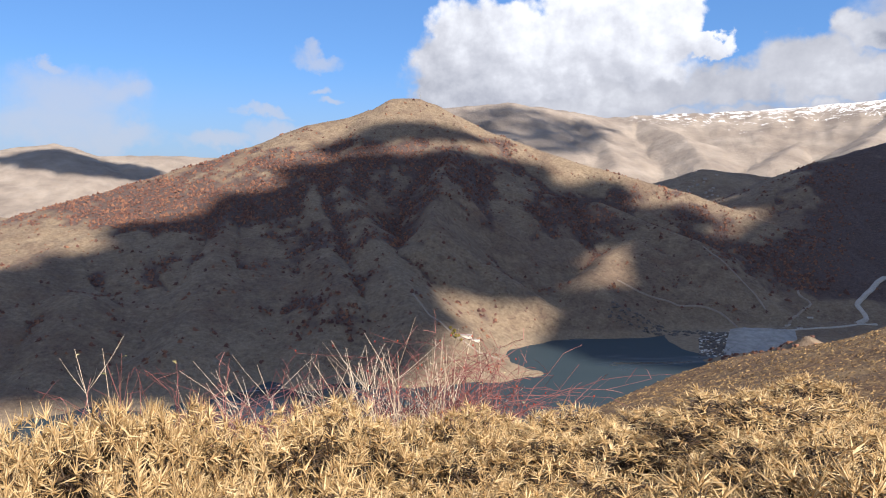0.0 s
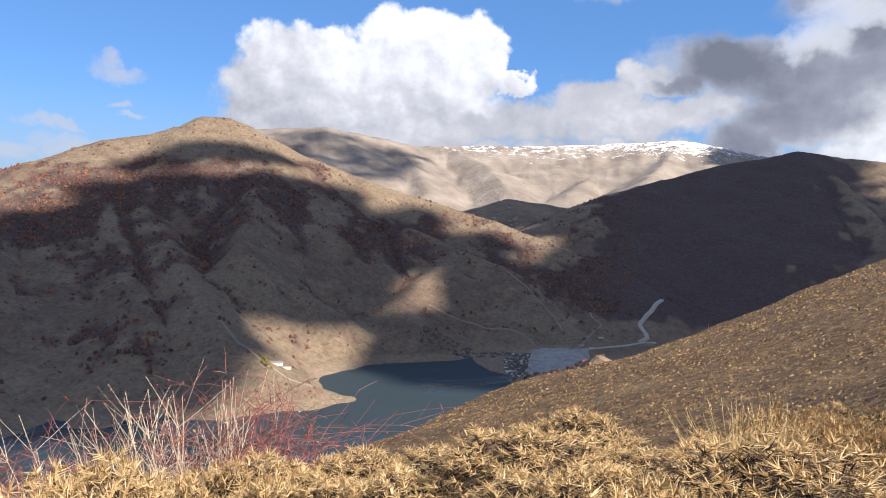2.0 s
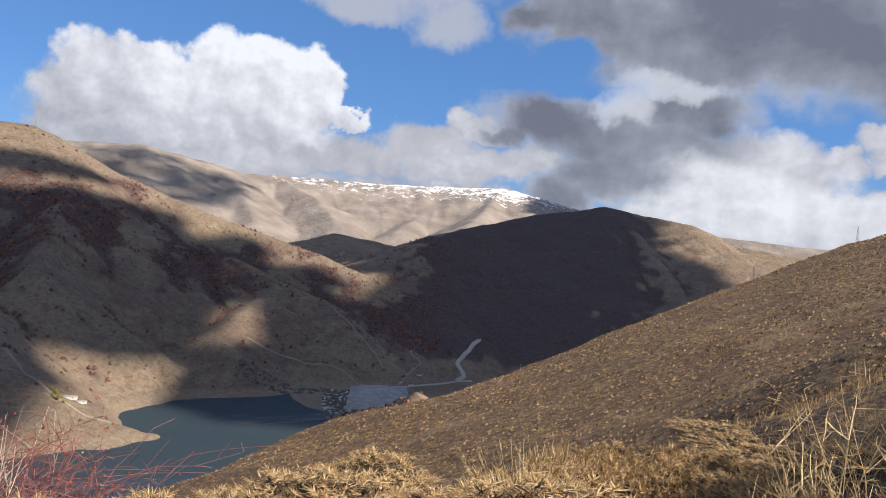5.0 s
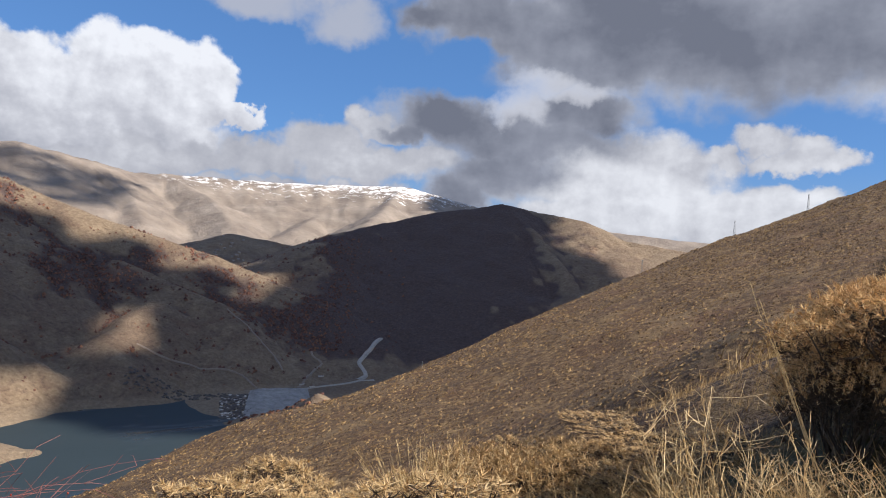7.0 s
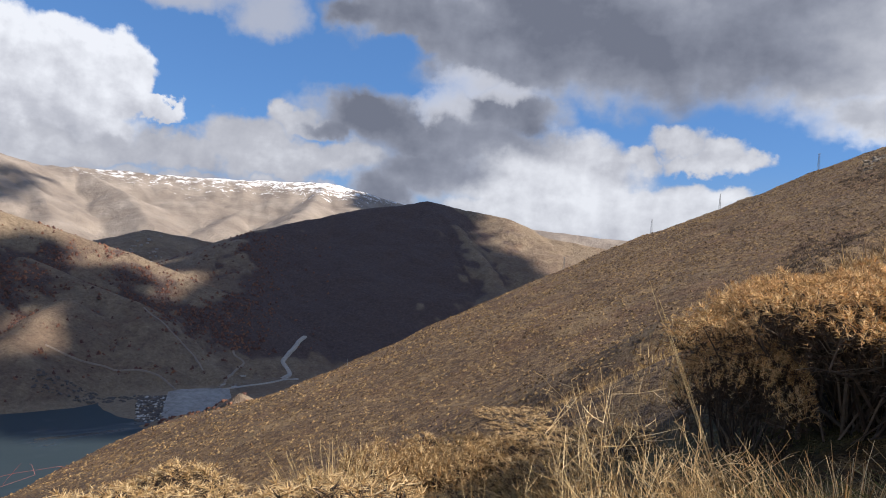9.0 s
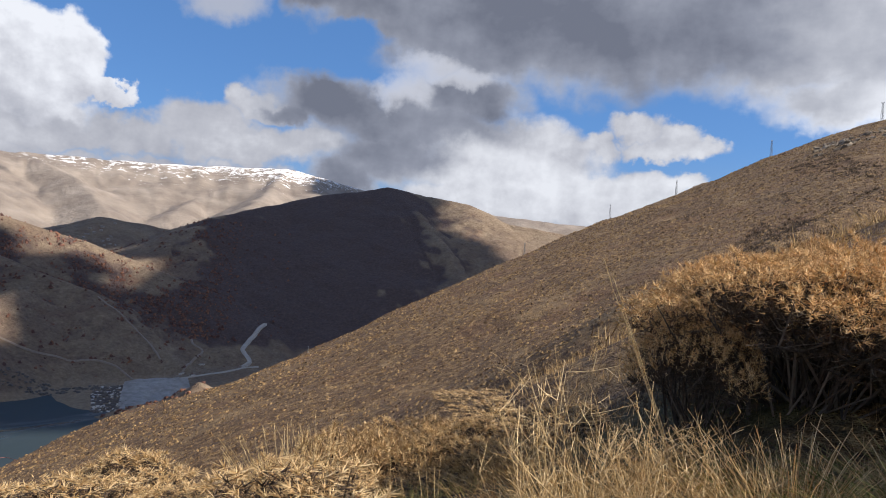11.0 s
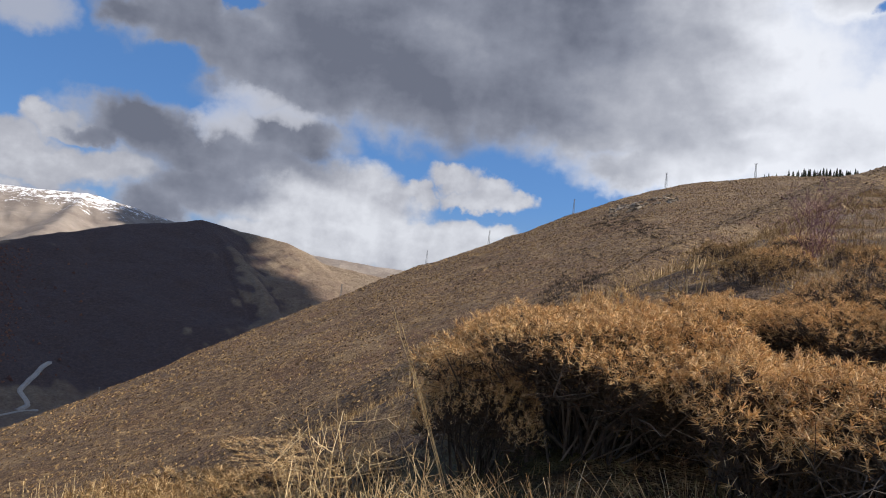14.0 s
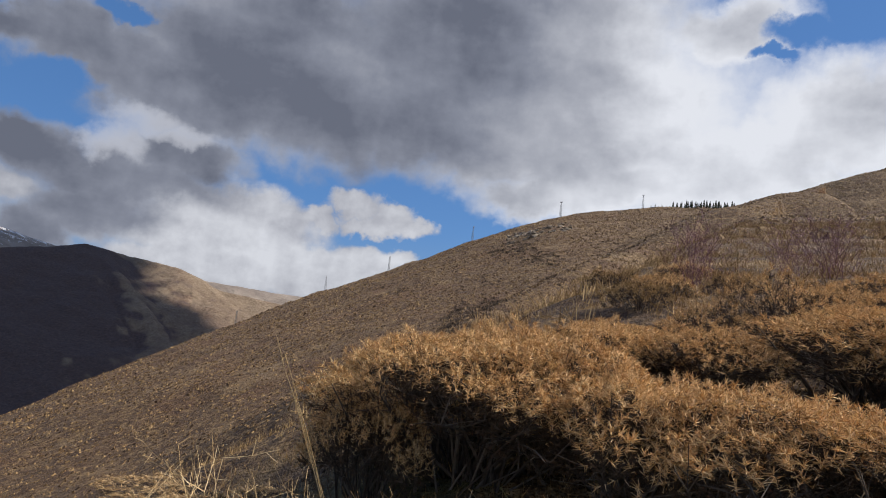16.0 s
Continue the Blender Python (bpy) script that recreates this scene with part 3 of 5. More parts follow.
# over which ground each cloud throws its shade: azimuth, range, half width, half depth
CLOUD_SHADES = [
    (-9, 1010, 270, 230), (-2, 1120, 240, 190), (3, 1190, 150, 110), (-23, 940, 170, 150), (-23, 770, 260, 120),
    (-10, 815, 165, 85), (8, 1260, 150, 80), (21, 1130, 125, 130), (27, 1100, 200, 160), (19, 960, 170, 140),
    (33, 1330, 230, 250), (37, 1500, 230, 320), (33, 1640, 290, 180), (43, 1280, 210, 160), (20, 2350, 480, 260),
    (37, 4350, 240, 300), (-26, 4500, 420, 240), (25.5, 1020, 130, 70), (-1.5, 1370, 130, 45), (-6.5, 1330, 70, 40), (12, 1330, 60, 35), (-4, 800, 80, 50), (24, 1075, 120, 80), (-1, 980, 140, 110), (-30, 850, 200, 130),
    (-4, 1235, 190, 75), (7, 1045, 95, 60), (4, 1310, 130, 55), (19, 880, 130, 80), (16, 1240, 110, 90),
    (8.5, 1140, 95, 85), (3.5, 950, 120, 58), (7.0, 985, 65, 42), (36, 1800, 260, 140), (40, 1830, 150, 110), (46, 1400, 150, 120), (49, 1250, 150, 130), (44, 1560, 90, 150),
]


def build_cloud(k, azimuth, away, half_x, half_y, fineness=4):
    a = radians(azimuth)
    x, y = away * math.sin(a), away * math.cos(a)
    rise = 2600.0 if away < 2000 else 4000.0
    over = SUN_DIR * (rise / SUN_DIR.z)
    z = float(heights([(x, y)])[0])
    bm = bmesh.new()
    bmesh.ops.create_icosphere(bm, subdivisions=fineness, radius=1.0)
    for v in bm.verts:
        d = v.co.normalized()
        f = 1 + 0.34 * noise.fractal(d * 1.7 + Vector((k * 3.1, 0, 0)), 0.75, 2.2, 6) + 0.16 * noise.noise(d * 8 + Vector((k, 5, 0)))
        v.co = Vector((d.x * half_x * f, d.y * half_y * f, (d.z if d.z > 0 else 0.35 * d.z) * 0.3 * min(half_x, half_y) * f))
    me = bpy.data.meshes.new("cloud")
    bm.to_mesh(me)
    bm.free()
    me.polygons.foreach_set("use_smooth", np.ones(len(me.polygons), bool))
    me.materials.append(CLOUD)
    ob = new("cloud", me)
    ob.location = (x + over.x, y + over.y, z + over.z)
    return tagged(ob, "white fair-weather cloud drifting high above the valley", "cloud", "clouds over the valley")


for k, row in enumerate(CLOUD_SHADES):
    build_cloud(k, *row)


def build_shade_cloudlets():
    """A broken field of small unseen clouds, added high before the far range to half-shade it."""
    rng = np.random.RandomState(41)
    bm = bmesh.new()
    bmesh.ops.create_icosphere(bm, subdivisions=2, radius=1.0)
    ball = np.array([v.co[:] for v in bm.verts])
    tris = np.array([[v.index for v in f.verts] for f in bm.faces])
    bm.free()
    over = SUN_DIR * (6500.0 / SUN_DIR.z)
    verts, faces = [], []
    for k in range(300):
        a, away = radians(rng.uniform(0.5, 12.5)), rng.uniform(3150, 3950)
        size = rng.uniform(22, 40) * np.array([1.0, 1.0, 0.35])
        at = np.array([away * math.sin(a) + over.x, away * math.cos(a) + over.y, 200.0 + over.z + rng.uniform(-40, 40)])
        verts.append(ball * size * (1 + rng.uniform(-0.2, 0.2, (len(ball), 1))) + at)
        faces.append(tris + k * len(ball))
    me = mesh_from_arrays("cloud_field", np.concatenate(verts), np.concatenate(faces))
    me.materials.append(CLOUD)
    return tagged(new("cloud_field", me), "unseen small white clouds added to half-shade the range", "cloud", kind="stuff")


build_shade_cloudlets()

# ---- building blocks for things ----
def link_part(name, me, mat, parent=None, label=""):
    """One mesh object, at top level or as a part of its parent."""
    if mat is not None and not me.materials:
        me.materials.append(mat)
    ob = new(name, me)
    if parent is not None:
        ob.parent = parent
    if label:
        ob["label"] = label
    return ob


def empty(name, label, category, group="", at=(0, 0, 0)):
    ob = new(name)
    ob.empty_display_size = 0.1
    ob.location = at
    return tagged(ob, label, category, group)


class Geo:
    """Triangles piled up in arrays."""

    def __init__(self):
        self.v, self.f, self.n = [], [], 0

    def add(self, verts, tris):
        self.v.append(np.asarray(verts, float).reshape(-1, 3))
        self.f.append(np.asarray(tris, int).reshape(-1, 3) + self.n)
        self.n += len(self.v[-1])

    def spikes(self, p, d, length, width):
        """Thin three-sided needles from the points p along the unit ways d."""
        p, d = np.asarray(p, float), np.asarray(d, float)
        m = len(p)
        length, width = np.broadcast_to(length, m), np.broadcast_to(width, m)
        a = np.cross(d, np.where(np.abs(d[:, 2:3]) > 0.9, (1.0, 0, 0), (0, 0, 1.0)))
        a /= np.linalg.norm(a, axis=1, keepdims=True)
        b = np.cross(d, a)
        v = np.empty((m, 4, 3))
        for k in range(3):
            t = k * 2 * np.pi / 3
            v[:, k] = p + (a * np.cos(t) + b * np.sin(t)) * width[:, None]
        v[:, 3] = p + d * length[:, None]
        base = np.arange(m)[:, None, None] * 4
        self.add(v, (base + np.array([[0, 1, 3], [1, 2, 3], [2, 0, 3]])[None]).reshape(-1, 3))

    def tube(self, pts, r0, r1, sides=4):
        pts = np.asarray(pts, float)
        n = len(pts)
        d = np.gradient(pts, axis=0)
        d /= np.linalg.norm(d, axis=1, keepdims=True) + 1e-9
        a = np.cross(d, np.where(np.abs(d[:, 2:3]) > 0.95, (1.0, 0, 0), (0, 0, 1.0)))
        a /= np.linalg.norm(a, axis=1, keepdims=True) + 1e-9
        b = np.cross(d, a)
        r = np.linspace(r0, r1, n)[:, None]
        v = np.stack([pts + (a * math.cos(t) + b * math.sin(t)) * r for t in np.arange(sides) * 2 * math.pi / sides], 1)
        f = []
        for i in range(n - 1):
            for k in range(sides):
                q = (i * sides + k, i * sides + (k + 1) % sides, (i + 1) * sides + (k + 1) % sides, (i + 1) * sides + k)
                f += [(q[0], q[1], q[2]), (q[0], q[2], q[3])]
        self.add(v, f)

    def leaf(self, p, d, up, length, width):
        """A folded leaf of four triangles."""
        p, d, up = (np.asarray(q, float) for q in (p, d, up))
        s = np.cross(d, up)
        s /= np.linalg.norm(s) + 1e-9
        mid, tip = p + d * length * 0.5, p + d * length - up * length * 0.12
        self.add([p, mid + s * width + up * width * 0.4, tip, mid - s * width + up * width * 0.4, mid], [(0, 1, 4), (1, 2, 4), (2, 3, 4), (3, 0, 4)])

    def blob(self, p, rx, ry, rz, rng, rings=3, seg=6, rough=0.25):
        """A small lumpy clump, open below."""
        v, f = [(p[0], p[1], p[2] + rz * rng.uniform(0.85, 1.15))], []
        for i in range(1, rings + 1):
            t = i / rings * math.pi * 0.58
            for k in range(seg):
                a = (k + 0.5 * (i % 2)) * 2 * math.pi / seg
                q = 1 + rng.uniform(-rough, rough)
                v.append((p[0] + rx * math.sin(t) * math.cos(a) * q, p[1] + ry * math.sin(t) * math.sin(a) * q, p[2] + rz * math.cos(t) * q))
        for k in range(seg):
            f.append((0, 1 + k, 1 + (k + 1) % seg))
        for i in range(rings - 1):
            for k in range(seg):
                a, b = 1 + i * seg + k, 1 + i * seg + (k + 1) % seg
                f += [(a, a + seg, b + seg), (a, b + seg, b)]
        self.add(v, f)

    def mesh(self, name, mat, smooth=False):
        me = mesh_from_arrays(name, np.concatenate(self.v), np.concatenate(self.f))
        me.polygons.foreach_set("use_smooth", np.full(len(me.polygons), smooth))
        me.materials.append(mat)
        return me


def plant_material(name, dark, mid, light, through=0.25, rough=0.7, scale=14.0):
    """Dry leaf or stem: every blade a little different, some light through it."""
    m, n, out = material(name)
    g = n.tree.nodes.new("ShaderNodeNewGeometry")
    f = n.math("ADD", n.math("MULTIPLY", g.outputs["Random Per Island"], 0.6), n.math("MULTIPLY", n.noise(g.outputs["Position"], scale, 3, 0.6), 0.45))
    col = n.ramp(f, (0.15, dark), (0.5, mid), (0.85, light))
    sh = n.node("ShaderNodeBsdfPrincipled", Base_Color=col, Roughness=rough)
    tr = n.node("ShaderNodeBsdfTranslucent", Color=col)
    mx = n.node("ShaderNodeMixShader", Fac=through)
    n.tree.links.new(sh.outputs[0], mx.inputs[1])
    n.tree.links.new(tr.outputs[0], mx.inputs[2])
    n.tree.links.new(mx.outputs[0], out.inputs[0])
    return m


STRAW = plant_material("straw_spines", (0.20, 0.115, 0.045), (0.60, 0.42, 0.205), (0.88, 0.72, 0.45), 0.35)
MAT = plant_material("tan_thorn_mat", (0.24, 0.135, 0.055), (0.54, 0.37, 0.175), (0.82, 0.65, 0.39), 0.35)
GOLD = plant_material("golden_spines", (0.22, 0.12, 0.045), (0.76, 0.51, 0.235), (0.98, 0.82, 0.52), 0.35)
FADED = plant_material("faded_straw", (0.16, 0.09, 0.033), (0.40, 0.26, 0.108), (0.70, 0.52, 0.26), 0.3)
# near-black: shade inside the crowns and in the gully, put into the colour
SHADE_SPINES = plant_material("shade_spines", (0.022, 0.013, 0.008), (0.05, 0.03, 0.017), (0.11, 0.07, 0.04), 0.0)
WOOD = plant_material("grey_twig_bark", (0.06, 0.045, 0.035), (0.14, 0.11, 0.085), (0.30, 0.26, 0.21), 0.0, 0.85, 30.0)
DARK_WOOD = plant_material("dark_thorn_wood", (0.02, 0.015, 0.012), (0.06, 0.045, 0.035), (0.20, 0.165, 0.13), 0.0, 0.85, 30.0)
CANE = plant_material("pale_cane", (0.36, 0.26, 0.18), (0.55, 0.43, 0.32), (0.72, 0.62, 0.50), 0.05)
RED_TWIG = plant_material("red_twig", (0.10, 0.03, 0.03), (0.20, 0.065, 0.062), (0.34, 0.15, 0.13), 0.05)
HIP = plant_material("rose_hip", (0.22, 0.02, 0.015), (0.38, 0.045, 0.025), (0.48, 0.11, 0.045), 0.1, 0.35)
LEAF = plant_material("yellowing_leaf", (0.20, 0.18, 0.06), (0.42, 0.36, 0.18), (0.62, 0.55, 0.36), 0.35)
CULM = plant_material("dry_culm", (0.36, 0.25, 0.11), (0.58, 0.43, 0.22), (0.74, 0.60, 0.36), 0.25)
WEED = plant_material("dry_weed", (0.40, 0.26, 0.11), (0.70, 0.51, 0.26), (0.86, 0.71, 0.45), 0.2)
GREEN = plant_material("green_grass_blades", (0.08, 0.11, 0.02), (0.20, 0.23, 0.06), (0.42, 0.39, 0.15), 0.4)


def unit(v):
    return v / (np.linalg.norm(v, axis=-1, keepdims=True) + 1e-9)


def shoots(geo, rng, p, axis, spines, length, size, width):
    """Thorny shoots: a star of needles at each tip, shorter ones down the stem."""
    s = len(p)
    star = int(spines * 0.62)
    t = np.c_[rng.uniform(0.8, 1.0, (s, star)), rng.uniform(0.1, 0.8, (s, spines - star))]
    reach = np.c_[rng.uniform(0.75, 1.2, (s, star)), rng.uniform(0.45, 0.8, (s, spines - star))]
    lean = np.radians(np.c_[rng.uniform(8, 88, (s, star)), rng.uniform(50, 85, (s, spines - star))])[..., None]
    side = unit(rng.normal(size=(s, spines, 3)))
    ax = axis[:, None, :]
    side = unit(side - ax * (side * ax).sum(-1, keepdims=True))
    d = unit(ax * np.cos(lean) + side * np.sin(lean))
    at = p[:, None, :] + ax * (t * length[:, None])[..., None]
    n = s * spines
    geo.spikes(at.reshape(n, 3), d.reshape(n, 3), (size * reach).ravel(), width)


def scatter_disc(rng, radius, gap):
    """Evenly jittered places on a disc."""
    k = np.arange(-radius, radius + gap, gap)
    x, y = (q.ravel() for q in np.meshgrid(k, k))
    x, y = x + rng.uniform(-0.45, 0.45, len(x)) * gap, y + rng.uniform(-0.45, 0.45, len(y)) * gap
    ok = np.hypot(x, y) < radius * (1 + 0.16 * np.sin(3 * np.arctan2(y, x) + rng.uniform(0, 6)))
    return x[ok], y[ok]


def thorn_cushion(seed, radius, height, spine_mat, gap=0.05, leggy=False, group="thorn cushions", stems=22, spine=0.046, thick=0.0021):
    """A spiny cushion shrub; leggy ones stand on bare dark wood."""
    rng = np.random.RandomState(seed)
    label = "golden-brown thorny shrub on bare dark twigs, dry grass at its foot" if leggy else "low straw-coloured thorn cushion with dry needle spines"
    root = empty("thorn_shrub" if leggy else "thorn_cushion", label, "shrub", group)
    x, y = scatter_disc(rng, radius, gap)
    rho = np.hypot(x, y) / radius
    ph = rng.uniform(0, 6, 4)
    lump = 0.04 * np.sin(x * 34 + ph[1]) * np.sin(y * 31 + ph[2]) + 0.06 * np.sin(x * 13 + ph[0]) * np.sin(y * 12 + ph[1]) + 0.05 * np.sin(x * 27 + ph[2]) * np.cos(y * 23 + ph[3])
    drop = (0.38 if leggy else 0.55) * height
    z = height - drop * np.minimum(rho, 1.12) ** 2.4 + lump * 0.7
    out = np.stack([x, y, np.zeros_like(x)], -1) / radius
    axis = unit(np.array([0, 0, 1.0]) + out * (0.25 + 0.9 * rho[:, None] ** 2) + rng.normal(scale=0.38, size=(len(x), 3)))
    length = rng.uniform(0.05, 0.12, len(x))
    p = np.stack([x, y, z], -1) - axis * length[:, None]
    g = Geo()
    shoots(g, rng, p, axis, 22, length, spine, thick)
    if leggy:
        k = rng.rand(len(x)) < 0.75
        shoots(g, rng, p[k] + rng.normal(scale=0.02, size=(k.sum(), 3)) - np.array([0, 0, 0.035]), unit(axis[k] + rng.normal(scale=0.4, size=(k.sum(), 3))), 14, length[k], spine, thick)
    tagged(link_part("spiny_crown", g.mesh("spiny_crown", spine_mat), None, root), kind="stuff")
    # dead spines below the crown, with its inner shade painted into their colour
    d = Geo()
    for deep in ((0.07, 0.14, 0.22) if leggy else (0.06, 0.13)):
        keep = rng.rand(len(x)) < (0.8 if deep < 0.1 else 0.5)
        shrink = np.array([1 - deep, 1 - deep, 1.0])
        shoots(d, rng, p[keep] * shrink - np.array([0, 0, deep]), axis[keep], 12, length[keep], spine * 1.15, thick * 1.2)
    tagged(link_part("shade_thatch", d.mesh("shade_thatch", SHADE_SPINES), None, root, "dead spines inside, coloured near-black for the crown's inner shade"), kind="stuff")
    w = Geo()
    pale = Geo()
    for k in rng.permutation(len(x))[:stems]:
        a = np.array([x[k] * 0.12, y[k] * 0.12, -0.12]) + (rng.normal(scale=0.07, size=3) * (1, 1, 0) if leggy else 0)
        m1 = np.array([x[k] * 0.45, y[k] * 0.45, height * rng.uniform(0.2, 0.4)]) + rng.normal(scale=0.05 if leggy else 0.03, size=3)
        m2 = np.array([x[k] * 0.85, y[k] * 0.85, z[k] * rng.uniform(0.6, 0.8)]) + rng.normal(scale=0.025, size=3)
        b_ = np.array([x[k], y[k], z[k] - 0.03])
        w.tube([a, m1, m2, b_], rng.uniform(0.004, 0.0095) if leggy else 0.006, 0.0018)
        if leggy:
            for j in range(6):
                q = m1 + (m2 - m1) * rng.rand()
                e = q + np.array([rng.normal() * 0.08 + x[k] * 0.15, rng.normal() * 0.08 + y[k] * 0.15, rng.uniform(-0.03, 0.1)])
                (pale if j < 2 else w).tube([q, (q + e) / 2 + rng.normal(scale=0.012, size=3), e], 0.0026, 0.0011, 3)
    tagged(link_part("wood", w.mesh("wood", DARK_WOOD if leggy else WOOD), None, root, "bare grey-brown twigs"), kind="stuff")
    if leggy:
        tagged(link_part("dead_wood", pale.mesh("dead_wood", WOOD), None, root, "bleached dead twigs"), kind="stuff")
    return root


def footing(azimuth):
    """Where the walker stands when he faces that way."""
    return tuple(float(np.interp(azimuth, [10, 22, 36, 56, 75, 95], q)) for q in ([0, 0.09, 0.12, 0.15, 0.28, 0.33], [0, -0.01, -0.15, -0.19, -0.23, -0.25], [0, 0.06, 0.12, 0.14, 0.15, 0.15]))


def polar(azimuth, away):
    a, s = radians(azimuth), footing(azimuth)
    return s[0] + away * math.sin(a), s[1] + away * math.cos(a)


def ground_at(x, y):
    return float(heights([(x, y)])[0])


def plant_out(models, rows, seed, turn=True):
    """Copies of the models at (azimuth, range, height of the crown, scale); the model itself takes the first place of its kind."""
    rng = random.Random(seed)
    used = set()
    for i, (azimuth, away, top, size) in enumerate(rows):
        model, tall = models[i % len(models)]
        x, y = polar(azimuth, away)
        z = ground_at(x, y)
        m = pose(x, y, z, 0, 0, rng.uniform(0, 360) if turn else 0)
        ob = model if model not in used else copy_thing(model, m)
        used.add(model)
        ob.matrix_basis = m @ Matrix.Diagonal((size, size, max(0.25, (top + footing(azimuth)[2] - z) / tall), 1))


# ---- the mat of thorn cushions in front ----
cushions = [(thorn_cushion(20 + k, 0.32 + 0.02 * k, 0.62, STRAW, 0.048, spine=0.05, thick=0.0024), 0.62) for k in range(5)]
rng = random.Random(3)
rows = []
for i, azimuth in enumerate(range(-46, 44, 6)):
    for away in (1.42, 1.9, 2.4, 2.85):
        crown = np.interp(azimuth, [-46, -30, -15, 2, 14, 20, 28, 36, 44], [-0.80, -0.80, -0.84, -0.88, -0.86, -0.73, -0.65, -0.62, -0.64]) + rng.uniform(-0.035, 0.035)
        crown = crown - 0.10 * max(0, away - 2.35) / 0.5 + (0.03 if away < 1.5 else 0)
        if (azimuth > 20 and away > 2.2) or (azimuth > 36 and away > 1.5):
            continue
        rows.append((azimuth + rng.uniform(-2.4, 2.4) + (3 if away in (1.9, 2.85) else 0), away + rng.uniform(-0.08, 0.08), crown, rng.uniform(0.9, 1.15)))
rows += [(47, 1.72, -0.68, 0.7), (52, 1.8, -0.66, 0.75), (30, 2.4, -0.80, 0.9), (24, 2.5, -0.86, 0.9)]
plant_out(cushions, rows, 5)

# low pale mat beyond the green hollow
mats = [(thorn_cushion(40 + k, 0.42, 0.2, MAT, 0.05), 0.2) for k in range(2)]
plant_out(mats, [(a, r, t - 0.17, s) for a, r, t, s in [(35, 3.5, -1.0, 1.0), (38, 3.8, -0.97, 1.1), (42, 4.0, -0.95, 1.1), (46, 4.1, -0.90, 1.1), (50, 4.1, -0.83, 1.1), (54, 4.0, -0.75, 1.0), (40, 4.6, -1.05, 1.1), (45, 4.8, -1.0, 1.1), (50, 4.8, -0.93, 1.1), (57, 3.6, -0.66, 0.8)]], 6)

# more low thorn mats down in the hollow
hollow_mats = [(thorn_cushion(46 + k, 0.30, 0.16, MAT, 0.05, spine=0.035), 0.16) for k in range(2)]
plant_out(hollow_mats, [(a, r, ground_at(*polar(a, r)) - footing(a)[2] + t, s) for a, r, t, s in [(40, 2.75, 0.05, 0.9), (42, 3.5, 0.06, 1.1), (47, 3.5, 0.05, 1.1), (37, 2.5, 0.05, 0.8), (53, 3.5, 0.06, 0.9)]], 12)

# the big golden shrub and its neighbours
main_shrub = [(thorn_cushion(60, 0.62, 0.64, GOLD, 0.04, True, "golden thorn shrubs", 90, 0.037, 0.0019), 0.64)]
plant_out(main_shrub, [(70.5, 3.1, 0.02, 1.0)], 7, False)
leggy = [(thorn_cushion(61 + k, 0.46, 0.56, GOLD, 0.04, True, "golden thorn shrubs", 60, 0.037, 0.0019), 0.56) for k in range(3)]
plant_out(leggy, [(63.6, 3.0, -0.22, 0.55), (76.5, 3.1, 0.05, 1.0), (82.5, 2.75, -0.06, 1.0), (66, 3.5, 0.0, 0.8), (91.0, 2.65, -0.07, 1.0), (99.5, 2.6, -0.09, 1.0), (107, 2.5, -0.1, 1.0),
                  (79.5, 3.85, 0.15, 1.0), (86.5, 3.7, 0.17, 0.9), (97.0, 3.75, 0.30, 1.25), (104, 3.6, 0.34, 1.2), (72.5, 3.65, 0.10, 0.8)], 7)
slope_bushes = [(thorn_cushion(70 + k, 0.42, 0.45, GOLD, 0.05, False, "golden thorn cushions up the slope", spine=0.038, thick=0.002), 0.45) for k in range(2)]
plant_out(slope_bushes, [(84.0, 4.6, 0.16, 0.8), (88.0, 4.5, 0.20, 0.9), (81.0, 5.3, 0.24, 0.8), (86, 5.5, 0.34, 0.9), (90.5, 5.2, 0.36, 1.0), (95, 5.0, 0.42, 1.0), (101, 4.6, 0.42, 1.2), (107, 4.3, 0.36, 1.2), (94, 6.0, 0.62, 1.1), (99, 5.6, 0.62, 1.1), (97, 7.0, 0.86, 1.2), (102, 6.4, 0.8, 1.2)], 8)
slope_bushes_low = [(thorn_cushion(76 + k, 0.40, 0.26, (FADED, GOLD)[k], 0.055, False, "golden thorn cushions up the slope"), 0.26) for k in range(2)]
plant_out(slope_bushes_low, [(a, r, ground_at(*polar(a, r)) - footing(a)[2] + 0.2, s) for a, r, s in [(76.5, 4.6, 0.6), (79.5, 5.2, 0.8), (81.5, 6.8, 0.9), (83, 8.0, 1.0), (79.5, 9.2, 1.1), (84.5, 10.5, 1.0), (88, 8.6, 0.9)]], 13)
upright = [(thorn_cushion(80, 0.42, 0.62, GOLD, 0.085, True, "bare-stemmed thorn shrubs", 44), 0.62)]
plant_out(upright, [(86.8, 4.9, 0.40, 0.7), (90.3, 5.0, 0.62, 0.85), (93.3, 5.4, 0.62, 0.8)], 9)


# ---- canes, weeds and grasses ----
def bent(rng, p, d, length, sag, steps=5, wob=0.02):
    """A line of points from p along d that bows towards sag."""
    p, d, sag = np.asarray(p, float), unit(np.asarray(d, float)), np.asarray(sag, float)
    t = np.linspace(0, 1, steps)[:, None]
    return p + d * length * t + sag * length * t ** 2 + rng.normal(scale=wob * length, size=(steps, 3)) * t


